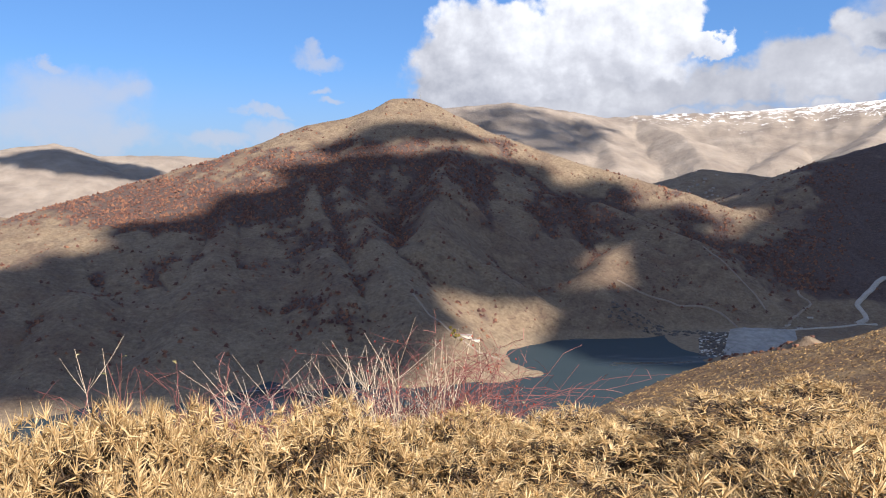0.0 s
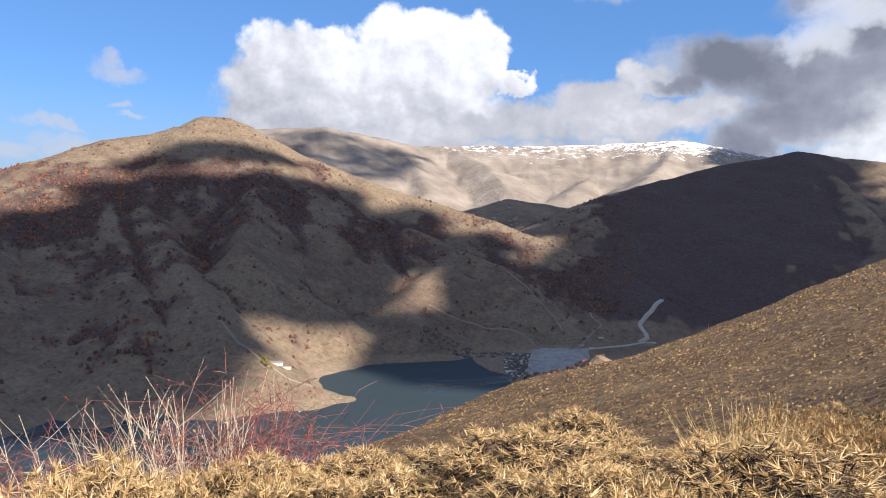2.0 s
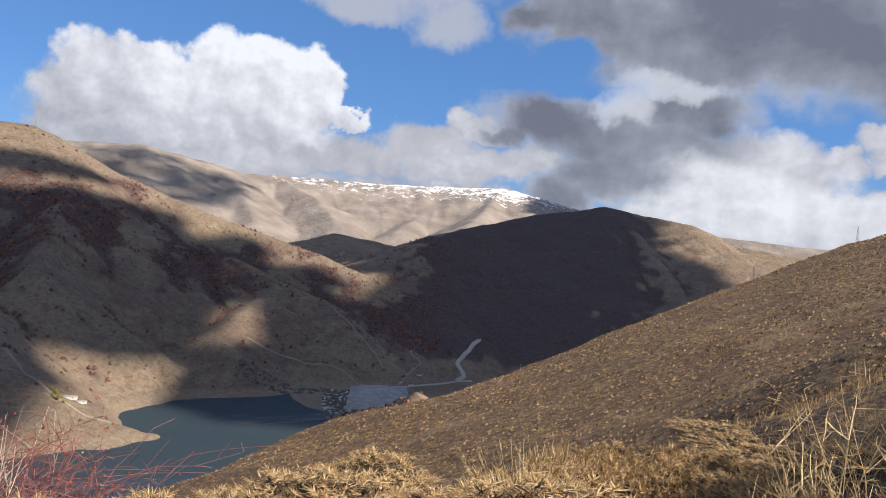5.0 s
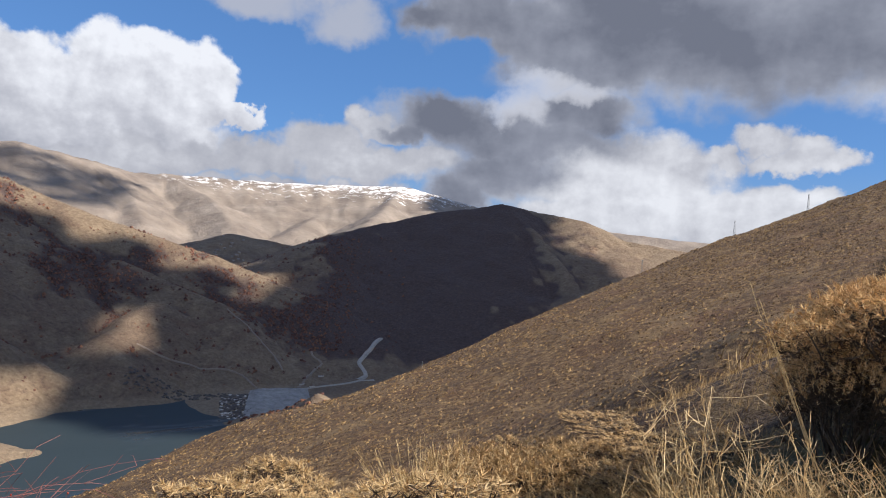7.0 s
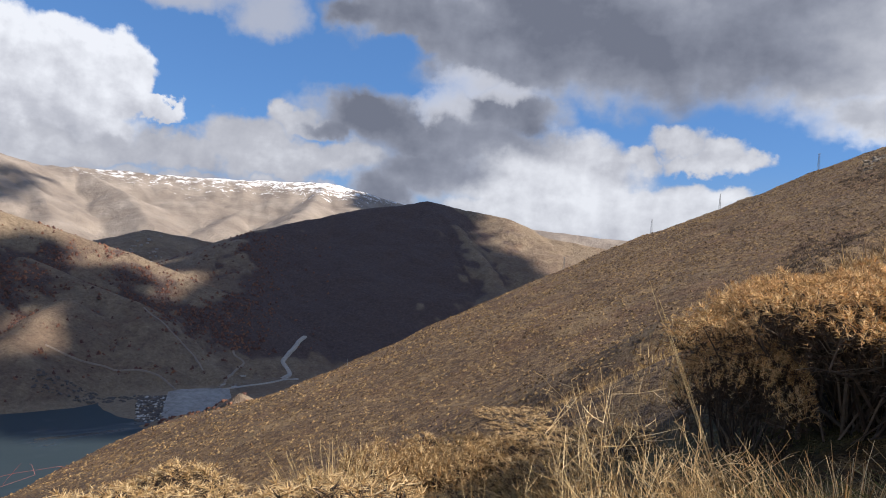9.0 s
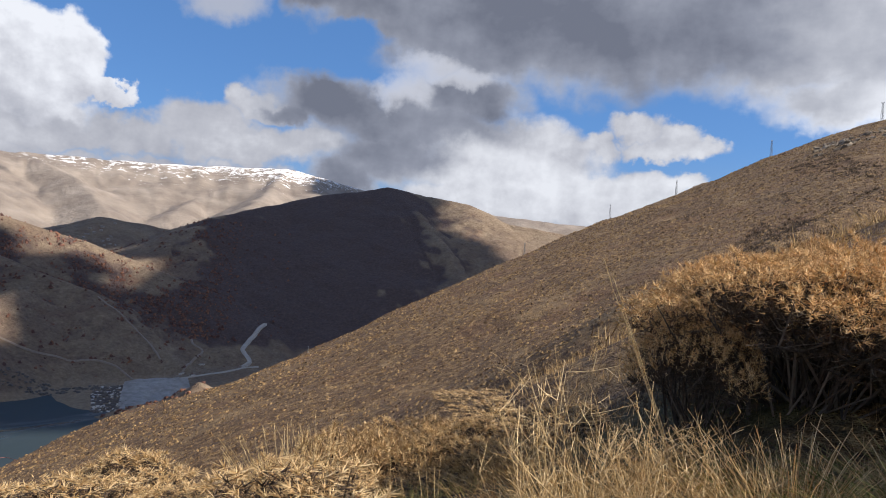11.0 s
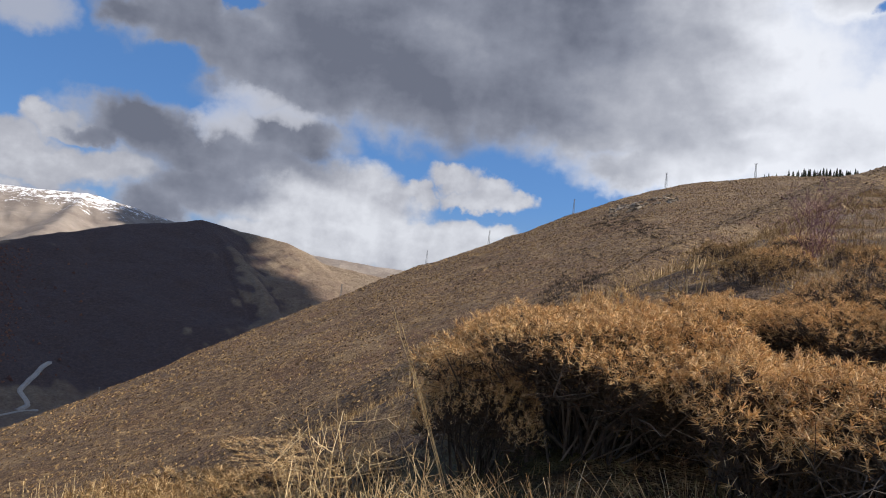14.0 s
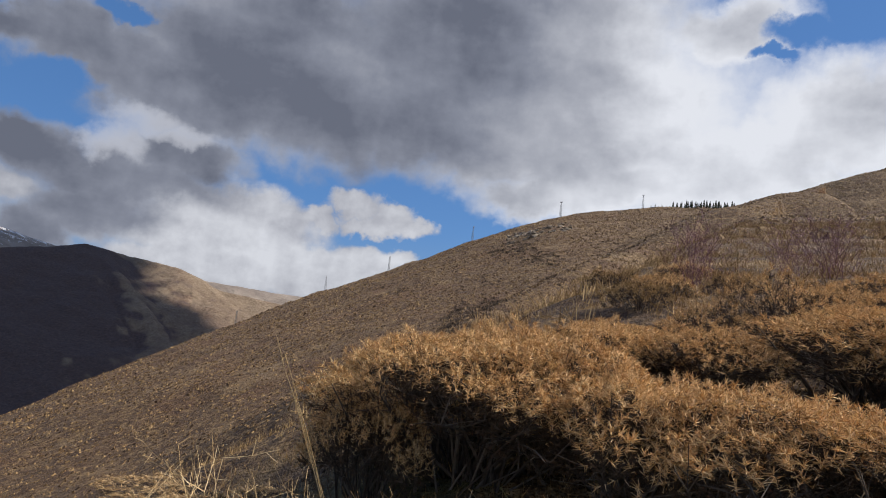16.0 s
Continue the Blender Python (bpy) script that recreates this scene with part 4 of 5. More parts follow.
def cane_bush(name, label, at, canes, seed, twig_mat=None, twigs=0, hips=0, leaves=0, group="", low=0.35, high=0.95, fine=1.0):
    """A clump of canes (lean x, lean y, length, thickness, material), each a part of its own, with fine twigs, hips and leaves."""
    rng = np.random.RandomState(seed)
    x, y = polar(*at)
    z = ground_at(x, y) - 0.04
    root = empty(name, label, "shrub", group, (x, y, z))
    tips = []
    for lx, ly, length, thick, mat in canes:
        g = Geo()
        p0 = np.array([rng.normal() * 0.10 + lx * 0.25, rng.normal() * 0.08, 0.0])
        pts = bent(rng, p0, (lx, ly, 1.0), length * 0.95, (lx * 0.12, ly * 0.1, -0.05), 7, 0.012)
        g.tube(pts, thick * 0.75, thick * 0.25, 5)
        for k in range(int(7 * length)):
            q = pts[rng.randint(2, 6)]
            d = unit(np.array([rng.normal() * 0.6 + lx * 0.6, rng.normal() * 0.5, rng.uniform(0.3, 1.1)]))
            e = bent(rng, q, d, rng.uniform(0.06, 0.26) * length, (0, 0, 0.1), 4)
            g.tube(e, thick * 0.36, thick * 0.15, 3)
            tips.append(e[-1])
        n = int(26 * length)
        tt = rng.rand(n) * 5.9
        i = tt.astype(int)
        q = pts[i] + (pts[i + 1] - pts[i]) * (tt - i)[:, None]
        g.spikes(q, unit(rng.normal(size=(n, 3)) + np.array([0, 0, 0.3])), 0.018, 0.0012)
        link_part("cane", g.mesh("cane", mat), None, root)
        tips.append(pts[-1])
    if twigs:
        g = Geo()
        for _ in range(twigs):
            lx = rng.normal() * 0.55 + 0.15
            p0 = np.array([rng.normal() * 0.18, rng.normal() * 0.15, rng.uniform(low, high)])
            pts = bent(rng, p0, (lx, rng.normal() * 0.4, rng.uniform(0.5, 1.1)), rng.uniform(0.35, 0.75) * min(1.0, high / 0.8), (rng.normal() * 0.35, 0, -0.3), 6, 0.03)
            g.tube(pts, 0.0024, 0.0010, 3)
            for _ in range(6):
                q = pts[rng.randint(1, 6)]
                e = bent(rng, q, unit(rng.normal(size=3) + np.array([0, 0, 0.4])), rng.uniform(0.05, 0.2), (0, 0, -0.2), 4)
                g.tube(e, 0.0018, 0.0009, 3)
                tips.append(e[-1])
        tagged(link_part("twig_tangle", g.mesh("twig_tangle", twig_mat), None, root, "tangle of dark red thorny twigs"), kind="stuff")
    if hips:
        g = Geo()
        for k in rng.randint(0, len(tips), hips):
            q = tips[k] + rng.normal(scale=0.025, size=3)
            g.blob(q - np.array([0, 0, 0.012]), 0.0048, 0.0048, 0.0075, rng, 3, 6, 0.05)
            g.blob(q * 1.0 - np.array([0, 0, 0.012]), 0.0046, 0.0046, -0.006, rng, 2, 6, 0.05)
        tagged(link_part("rose_hip_cluster", g.mesh("rose_hip_cluster", HIP, True), None, root, "small red rose hips"), kind="stuff")
    if leaves:
        g = Geo()
        for k in rng.randint(0, len(tips), leaves):
            q = tips[k] - np.array([0, 0, rng.uniform(0, 0.12)])
            d = unit(np.array([rng.normal(), rng.normal(), rng.uniform(0, 0.7)]))
            g.leaf(q, d, np.array([0, 0, 1.0]), rng.uniform(0.025, 0.045), 0.009)
        tagged(link_part("leaf_sprig", g.mesh("leaf_sprig", LEAF), None, root, "few pale yellowed leaves"), kind="stuff")
    return root


rs = np.random.RandomState(11)
fan = [(rs.uniform(-0.55, 0.35), rs.normal() * 0.2, rs.uniform(1.15, 1.65), rs.uniform(0.0035, 0.0055), CANE) for _ in range(34)]
cane_bush("dead_shrub", "leafless shrub with a fan of pale grey canes", (-8.5, 4.1), fan, 21, RED_TWIG, 10)
stand = [(rs.uniform(-0.28, 0.22), rs.normal() * 0.15, rs.uniform(1.08, 1.5), rs.uniform(0.0036, 0.0065), CANE) for _ in range(46)]
cane_bush("rose_bush", "wild rose bush with beige canes, red twigs and scattered red hips", (-2.0, 4.0), stand, 22, RED_TWIG, 36, 40, 10, low=0.5, high=0.9)
arch = [(rs.uniform(0.1, 0.9), rs.normal() * 0.2, rs.uniform(0.95, 1.45), rs.uniform(0.003, 0.0045), RED_TWIG) for _ in range(16)]
cane_bush("rose_bush", "wild rose bush with arching dark red twigs and many red hips", (0.6, 4.1), arch, 23, RED_TWIG, 130, 90, 12, low=0.5)
low = [(rs.uniform(-0.7, 0.7), rs.normal() * 0.3, rs.uniform(0.75, 1.1), 0.003, RED_TWIG) for _ in range(16)]
cane_bush("red_bramble", "low tangle of leafless dark red bramble twigs", (-18.0, 3.7), low, 24, RED_TWIG, 170, low=0.5, high=0.85)
low2 = [(rs.uniform(-0.6, 0.6), rs.normal() * 0.3, rs.uniform(0.9, 1.35), 0.0035, CANE if k % 3 else RED_TWIG) for k in range(12)]
cane_bush("dead_shrub", "thin leafless shrub with crossing grey and red stems", (-14.2, 3.9), low2, 25, RED_TWIG, 40, low=0.5, high=0.85)
cane_bush("leafy_sapling", "slender reddish sapling with a few pale leaves", (-23.0, 3.5), [(-0.05, 0, 1.45, 0.005, RED_TWIG), (0.08, 0, 1.4, 0.004, RED_TWIG), (-0.16, 0.1, 1.45, 0.004, CANE), (0.2, 0, 1.2, 0.0035, CANE), (0.02, 0.1, 1.0, 0.003, RED_TWIG)], 26, leaves=42)
cane_bush("leafy_sapling", "pale young sapling with small leaf tufts", (-20.8, 3.4), [(-0.1, 0, 0.92, 0.0035, CANE), (0.12, 0, 0.9, 0.003, CANE), (0.0, 0, 0.75, 0.003, RED_TWIG)], 27, leaves=24)
cane_bush("bare_sapling", "bare upright twigs of a young sapling", (-25.2, 3.5), [(-0.06, 0, 1.45, 0.004, CANE), (0.1, 0, 1.4, 0.0035, RED_TWIG), (-0.02, 0, 0.9, 0.003, CANE), (0.04, 0.05, 1.2, 0.003, RED_TWIG)], 28)


def grass_tussock(name, label, seed, blades, tall, spread, mat, lean=(0.0, 0.0), droop=0.25, thick=0.0018, heads=0.0, group="grass tussocks"):
    rng = np.random.RandomState(seed)
    root = empty(name, label, "grass", group)
    g = Geo()
    for _ in range(blades):
        a, r = rng.uniform(0, 2 * math.pi), spread * math.sqrt(rng.rand())
        p = np.array([math.cos(a) * r * 0.35, math.sin(a) * r * 0.35, -0.03])
        d = np.array([math.cos(a) * r * 1.6 + lean[0], math.sin(a) * r * 1.6 + lean[1], 1.0])
        h = tall * rng.uniform(0.45, 1.05)
        pts = bent(rng, p, d, h, (d[0] * 0.3, d[1] * 0.3, -droop * rng.rand()), 6, 0.004)
        g.tube(pts, thick, thick * 0.4, 3)
        if rng.rand() < heads:
            n = 10
            t = rng.uniform(0.72, 1.0, n)[:, None]
            q = pts[-2] + (pts[-1] - pts[-2]) * ((t - 0.72) / 0.28)
            g.spikes(q, unit(unit(pts[-1] - pts[-2]) + rng.normal(scale=0.3, size=(n, 3))), 0.014, 0.0016)
    tagged(link_part("blade_tuft", g.mesh("blade_tuft", mat), None, root), kind="stuff")
    return root


def put(ob, azimuth, away, turn=0.0, size=1.0, sink=0.0):
    x, y = polar(azimuth, away)
    ob.matrix_basis = pose(x, y, ground_at(x, y) - sink, 0, 0, turn) @ Matrix.Diagonal((size, size, size, 1))
    return ob


# the tall straw clump and the lone culms
put(grass_tussock("tall_grass", "tall clump of dry straw-yellow grass stems", 31, 130, 0.40, 0.26, CULM, (-0.03, 0.0), 0.12, 0.0013, 0.35, "tall dry grass"), 35.4, 3.05)
put(grass_tussock("tall_grass", "loose sheaf of dry straw-yellow grass stems", 32, 34, 0.42, 0.3, CULM, (0.08, 0.05), 0.1, 0.0012, 0.4, "tall dry grass"), 38.0, 3.1)
put(grass_tussock("tall_grass", "thin upright dry grass stems with seed heads", 33, 30, 0.42, 0.3, CULM, (-0.1, 0.0), 0.08, 0.0011, 0.3, "tall dry grass"), 55.0, 2.7)
put(grass_tussock("tall_grass", "few thin dry grass stems", 34, 8, 0.48, 0.35, CULM, (0.0, 0.0), 0.08, 0.0010, 0.0, "tall dry grass"), 52.3, 2.9)
put(grass_tussock("tall_grass", "few thin dry grass stems", 35, 7, 0.36, 0.2, CULM, (0.0, 0.0), 0.05, 0.0011, 0.0, "tall dry grass"), 43.6, 2.1)
put(grass_tussock("tall_grass", "few thin dry grass stems", 36, 5, 0.36, 0.3, CULM, (0.1, 0.0), 0.05, 0.0011, 0.0, "tall dry grass"), 47.0, 2.4)


def lone_culm(at, length, lean, seed):
    rng = np.random.RandomState(seed)
    x, y = polar(*at)
    root = empty("grass_stalk", "long bundle of three pale dry grass stalks leaning over", "grass", at=(x, y, ground_at(x, y) - 0.02))
    for k in range(3):
        g = Geo()
        pts = bent(rng, (rng.normal() * 0.008, rng.normal() * 0.008, 0), (lean[0] + 0.012 * k, lean[1], 1.0), length * (1.0, 0.93, 0.72)[k], (lean[0] * 0.25, 0, -0.02), 9, 0.003)
        g.tube(pts, 0.0021, 0.0009, 5)
        n = 16
        q = pts[-2] + (pts[-1] - pts[-2]) * rng.rand(n)[:, None]
        g.spikes(q, unit(unit(pts[-1] - pts[-2]) + rng.normal(scale=0.12, size=(n, 3))), 0.018, 0.0010)
        link_part("stalk", g.mesh("stalk", CULM), None, root)
    return root


lone_culm((62.6, 2.6), 0.74, (-0.19, 0.30), 41)


def dry_weed(seed, tall, group="dry weeds"):
    """A stiff branching weed, bleached by the sun."""
    rng = np.random.RandomState(seed)
    root = empty("dry_weed", "bleached stiff dry weed with forking stems", "weed", group)
    for s in range(4):
        g = Geo()
        pts = bent(rng, (rng.normal() * 0.03, rng.normal() * 0.03, -0.03), (rng.normal() * 0.35, rng.normal() * 0.35, 1.0), tall * rng.uniform(0.7, 1.1), (rng.normal() * 0.15, 0, 0), 7, 0.008)
        g.tube(pts, 0.0014, 0.0008, 4)
        for k in range(9):
            q = pts[rng.randint(1, 7)]
            e = bent(rng, q, unit(np.array([rng.normal(), rng.normal(), rng.uniform(0.35, 1.2)])), tall * rng.uniform(0.12, 0.4), (0, 0, 0.12), 5, 0.015)
            g.tube(e, 0.001, 0.0006, 3)
            for _ in range(3):
                f = e[rng.randint(1, 5)]
                g.tube(bent(rng, f, unit(rng.normal(size=3) + np.array([0, 0, 0.8])), tall * rng.uniform(0.05, 0.13), (0, 0, 0), 3), 0.0008, 0.0005, 3)
        link_part("stem", g.mesh("stem", WEED), None, root)
    return root


weeds = [dry_weed(50 + k, 0.42) for k in range(4)]
spots = [(53.0, 2.3, 0.9), (54.8, 1.95, 0.8), (58.6, 1.95, 0.9), (61.5, 2.1, 0.85), (64.0, 2.1, 0.75), (54.0, 2.05, 0.9), (55.8, 2.2, 1.1), (57.5, 2.1, 0.85), (59.5, 2.15, 0.7), (62.5, 1.9, 0.7), (56.5, 1.75, 0.75), (66.0, 2.0, 0.6), (60.5, 2.3, 0.6)]
rng = random.Random(17)
for i, (a, r, s) in enumerate(spots):
    put(weeds[i] if i < 4 else copy_thing(weeds[i % 4], Matrix()), a, r, rng.uniform(0, 360), s)

straw_tufts = [grass_tussock("grass_tussock", "short bent tuft of dry straw-coloured grass", 60 + k, 70, 0.25, 0.6, FADED, droop=0.55, thick=0.0011) for k in range(3)]
green_tufts = [grass_tussock("grass_tussock", "soft green grass tuft in the shade of the shrub", 70 + k, 90, 0.20, 0.7, GREEN, droop=0.6, thick=0.0012, group="green grass tufts") for k in range(3)]
rust_tufts = [grass_tussock("grass_tussock", "upright rust-brown grass tuft", 75, 55, 0.27, 0.4, GOLD, droop=0.15, thick=0.0016, group="rust grass tufts")]


def strew(models, places, seed):
    rng = random.Random(seed)
    for i, (a, r, s) in enumerate(places):
        m = models[i % len(models)]
        put(m if i < len(models) else copy_thing(m, Matrix()), a, r, rng.uniform(0, 360), s)


rng = random.Random(23)
strew(straw_tufts, [(rng.uniform(50, 68), rng.uniform(1.75, 2.5), rng.uniform(0.7, 1.1)) for _ in range(34)] + [(rng.uniform(66, 104), rng.uniform(1.7, 2.3), rng.uniform(0.4, 0.75)) for _ in range(44)] + [(rng.uniform(34, 60), rng.uniform(2.6, 3.6), rng.uniform(0.6, 0.9)) for _ in range(20)], 24)
strew(green_tufts, [(rng.uniform(78, 104), rng.uniform(1.95, 2.45), rng.uniform(1.0, 1.5)) for _ in range(90)] + [(rng.uniform(40, 51), rng.uniform(2.3, 2.9), rng.uniform(0.35, 0.5)) for _ in range(12)] + [(rng.uniform(66, 82), rng.uniform(2.0, 2.5), rng.uniform(0.5, 0.8)) for _ in range(24)], 25)
strew(rust_tufts, [(69.6, 2.3, 1.1), (70.4, 2.35, 0.9), (78.4, 2.4, 1.1), (86, 2.4, 0.9)], 26)

bright_tufts = [grass_tussock("grass_tussock", "bright straw-yellow tuft of bent dry grass", 66 + k, 80, 0.26, 0.55, CULM, droop=0.5, thick=0.0011, group="bright grass tufts") for k in range(2)]
strew(bright_tufts, [(rng.uniform(56, 72), rng.uniform(1.75, 2.25), rng.uniform(0.6, 1.0)) for _ in range(22)] + [(rng.uniform(66, 104), rng.uniform(1.95, 2.45), rng.uniform(0.7, 1.05)) for _ in range(44)], 29)

arcs = [grass_tussock("grass_tussock", "few long bright bent straw blades", 78 + k, 16, 0.34, 0.8, CULM, droop=0.5, thick=0.0010, group="bent straw blades") for k in range(2)]
strew(arcs, [(rng.uniform(54, 104), rng.uniform(2.0, 2.5), rng.uniform(0.7, 1.1)) for _ in range(22)], 27)

stems = [(rs.normal() * 0.5, rs.normal() * 0.4, rs.uniform(0.3, 0.52), rs.uniform(0.005, 0.009), DARK_WOOD) for _ in range(11)]
for k, (a, r) in enumerate([(88.5, 2.5), (92.5, 2.45), (97.5, 2.45)]):
    cane_bush("bare_thorn_stems", "bare forked grey stems at the golden shrub's edge", (a, r), stems[k:k + 9], 85 + k, DARK_WOOD, 12, group="bare forked stems", low=0.1, high=0.3)

# purple leafless scrub up the slope
PURPLE = plant_material("purple_twig", (0.11, 0.045, 0.055), (0.22, 0.10, 0.12), (0.34, 0.19, 0.20), 0.05)
for k, (a, r, tall) in enumerate([(85.4, 9.0, 0.9), (91.6, 11.0, 0.9), (94.2, 10.6, 0.9), (99.5, 9.5, 0.8)]):
    sticks = [(rs.normal() * 0.45, rs.normal() * 0.45, rs.uniform(0.6, 1.1) * tall, 0.004, PURPLE) for _ in range(26)]
    cane_bush("bare_scrub", "leafless purple-brown scrub bush of fine twigs", (a, r), sticks, 90 + k, PURPLE, 60, group="purple scrub", low=0.05, high=0.75 * tall)


# ---- the hillside's cushions and stones, and the woods on the mountain ----
TUFT = plant_material("hill_cushion", (0.03, 0.015, 0.007), (0.16, 0.094, 0.04), (0.38, 0.255, 0.115), 0.0, 0.9, 0.3)
STONE = plant_material("hill_stone", (0.10, 0.075, 0.052), (0.20, 0.16, 0.115), (0.34, 0.285, 0.215), 0.0, 0.9, 2.0)
SCRUB = plant_material("autumn_scrub", (0.06, 0.03, 0.027), (0.13, 0.06, 0.047), (0.24, 0.115, 0.065), 0.0, 0.9, 0.02)


def clump_field(geo, xy, z, size, rng, flat=0.7, seg=5, rough=0.35):
    """Many lumpy clumps at once."""
    n = len(xy)
    rings = 2
    v = np.empty((n, 1 + rings * seg, 3))
    v[:, 0] = np.c_[xy, z + size * flat]
    for i in range(1, rings + 1):
        t = i / rings * math.pi * 0.55
        for k in range(seg):
            a = (k + 0.5 * (i % 2)) * 2 * math.pi / seg + rng.uniform(-0.4, 0.4, n)
            q = size * (1 + rng.uniform(-rough, rough, n))
            v[:, 1 + (i - 1) * seg + k] = np.stack([xy[:, 0] + q * math.sin(t) * np.cos(a), xy[:, 1] + q * math.sin(t) * np.sin(a), z + q * flat * math.cos(t)], -1)
    f = [(0, 1 + k, 1 + (k + 1) % seg) for k in range(seg)]
    for k in range(seg):
        a, b = 1 + k, 1 + (k + 1) % seg
        f += [(a, a + seg, b + seg), (a, b + seg, b)]
    geo.add(v, (np.arange(n)[:, None, None] * (1 + rings * seg) + np.array(f)[None]).reshape(-1, 3))


def tuft_field(geo, xy, z, size, rng, seg=5, tall=1.0):
    """Ragged little tents, five faces each."""
    n = len(xy)
    v = np.empty((n, 1 + seg, 3))
    v[:, 0] = np.c_[xy + rng.normal(size=xy.shape) * size[:, None] * 0.25, z + size * tall * rng.uniform(0.6, 1.1, n)]
    for k in range(seg):
        a = k * 2 * math.pi / seg + rng.uniform(-0.5, 0.5, n)
        q = size * rng.uniform(0.55, 1.35, n)
        v[:, 1 + k] = np.stack([xy[:, 0] + q * np.cos(a), xy[:, 1] + q * np.sin(a), z - 0.25 * size], -1)
    f = [(0, 1 + k, 1 + (k + 1) % seg) for k in range(seg)]
    geo.add(v, (np.arange(n)[:, None, None] * (1 + seg) + np.array(f)[None]).reshape(-1, 3))


def scatter_polar(rng, n, a0, a1, r0, r1, power=2.0):
    a = np.radians(rng.uniform(a0, a1, n))
    r = (rng.uniform(r0 ** power, r1 ** power, n)) ** (1 / power)
    return np.stack([r * np.sin(a), r * np.cos(a)], -1)


rng = np.random.RandomState(5)
xy = scatter_polar(rng, 250000, 4, 104, 24, 800, 0.95)
z, own = land(xy[:, 0], xy[:, 1], True)
r = np.hypot(xy[:, 0], xy[:, 1])
dense = fbm(xy[:, 0] / 30, xy[:, 1] / 30, 3)
ok = own & (dense + rng.uniform(-0.6, 0.6, len(xy)) > -0.15)
xy, z, r = xy[ok], z[ok], r[ok]
size = (0.2 + 0.42 * rng.rand(len(xy)) ** 2.0) * np.interp(r, [24, 60, 200, 700], [0.38, 0.52, 0.95, 1.75])
geo = Geo()
tuft_field(geo, xy, z, size, rng, 5, 0.75)
tagged(new("hill_cushions", geo.mesh("hill_cushions", TUFT)), "low brown thorn cushions strewn over the near hillside", "scrub", kind="stuff")

xy = scatter_polar(rng, 3000, 4, 104, 45, 780, 1.0)
z, own = land(xy[:, 0], xy[:, 1], True)
ok = own & (fbm(xy[:, 0] / 45 + 7, xy[:, 1] / 45, 3) > 0.0)
xy, z = xy[ok], z[ok]
size = rng.uniform(0.1, 0.32, len(xy)) * np.interp(np.hypot(xy[:, 0], xy[:, 1]), [20, 200, 700], [0.5, 1.0, 1.8])
geo = Geo()
clump_field(geo, xy, z - 0.1 * size, size, rng, 0.6, 4)
tagged(new("hill_stones", geo.mesh("hill_stones", STONE, True)), "pale grey stones scattered on the near hillside", "stones", kind="stuff")

# a thin sward of dry grass on the slope close by
xy = scatter_polar(rng, 14000, 32, 106, 2.6, 60, 0.9)
z, own = land(xy[:, 0], xy[:, 1], True)
m = 5
q = np.repeat(np.c_[xy, z - 0.02], m, axis=0) + np.r_[[rng.normal(scale=0.03, size=3) * (1, 1, 0) for _ in range(len(xy) * m)]]
d = unit(rng.normal(scale=0.45, size=q.shape) + np.array([0, 0, 1.0]))
geo = Geo()
grow = np.interp(np.hypot(q[:, 0], q[:, 1]), [2, 8, 60], [0.09, 0.10, 0.16])
geo.spikes(q, d, grow * rng.uniform(0.5, 1.3, len(q)), 0.0022 * np.interp(np.hypot(q[:, 0], q[:, 1]), [2, 10, 60], [0.6, 1.3, 5.0]))
tagged(new("dry_sward", geo.mesh("dry_sward", FADED)), "thin dry golden grass over the stony slope", "grass", kind="stuff")

# thorn tufts over the slope close by, as bursts of needles
xy = scatter_polar(rng, 2600, 60, 107, 6.5, 70, 1.0)
z, own = land(xy[:, 0], xy[:, 1], True)
wide = rng.uniform(0.10, 0.26, len(xy)) * np.interp(np.hypot(xy[:, 0], xy[:, 1]), [6, 30, 70], [1.0, 1.5, 2.4])
m = 28
q = np.repeat(np.c_[xy, z - 0.01], m, axis=0) + rng.normal(size=(len(xy) * m, 3)) * np.repeat(wide, m)[:, None] * np.array([0.55, 0.55, 0.12])
d = unit(rng.normal(scale=0.6, size=q.shape) + np.array([0, 0, 0.9]))
geo = Geo()
geo.spikes(q, d, np.repeat(wide, m) * rng.uniform(0.4, 1.0, len(q)), np.repeat(wide, m) * 0.028)
tagged(new("slope_thorns", geo.mesh("slope_thorns", FADED)), "brown thorn tufts dotted over the slope above the shrub", "scrub", kind="stuff")

# near-black tufts added as shade in the gully, the scoops under the crest and along the foot of the spur: azimuth,
# elevation, half widths
SHADE_PATCHES = [(70.5, 2.2, 3.2, 1.5, 0.75), (67.8, 1.0, 1.6, 1.0, 0.7), (72.0, 7.2, 2.0, 0.8, 0.45), (74.6, 6.9, 1.2, 0.6, 0.4), (69.6, 5.0, 0.8, 0.35, 0.4), (77.5, 5.4, 4.0, 0.5, 0.3), (83.0, 7.6, 4.0, 0.5, 0.22), (62.5, 3.6, 1.5, 0.3, 0.3)]
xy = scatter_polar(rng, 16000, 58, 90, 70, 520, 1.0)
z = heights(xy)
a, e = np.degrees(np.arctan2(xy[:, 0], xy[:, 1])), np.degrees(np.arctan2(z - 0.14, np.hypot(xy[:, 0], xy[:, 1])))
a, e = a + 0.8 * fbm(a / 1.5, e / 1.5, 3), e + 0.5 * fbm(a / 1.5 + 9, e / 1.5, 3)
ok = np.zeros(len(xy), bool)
for ca, ce, ra, re, share in SHADE_PATCHES:
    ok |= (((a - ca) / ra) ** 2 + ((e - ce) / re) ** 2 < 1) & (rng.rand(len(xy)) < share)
xy, z = xy[ok], z[ok]
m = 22
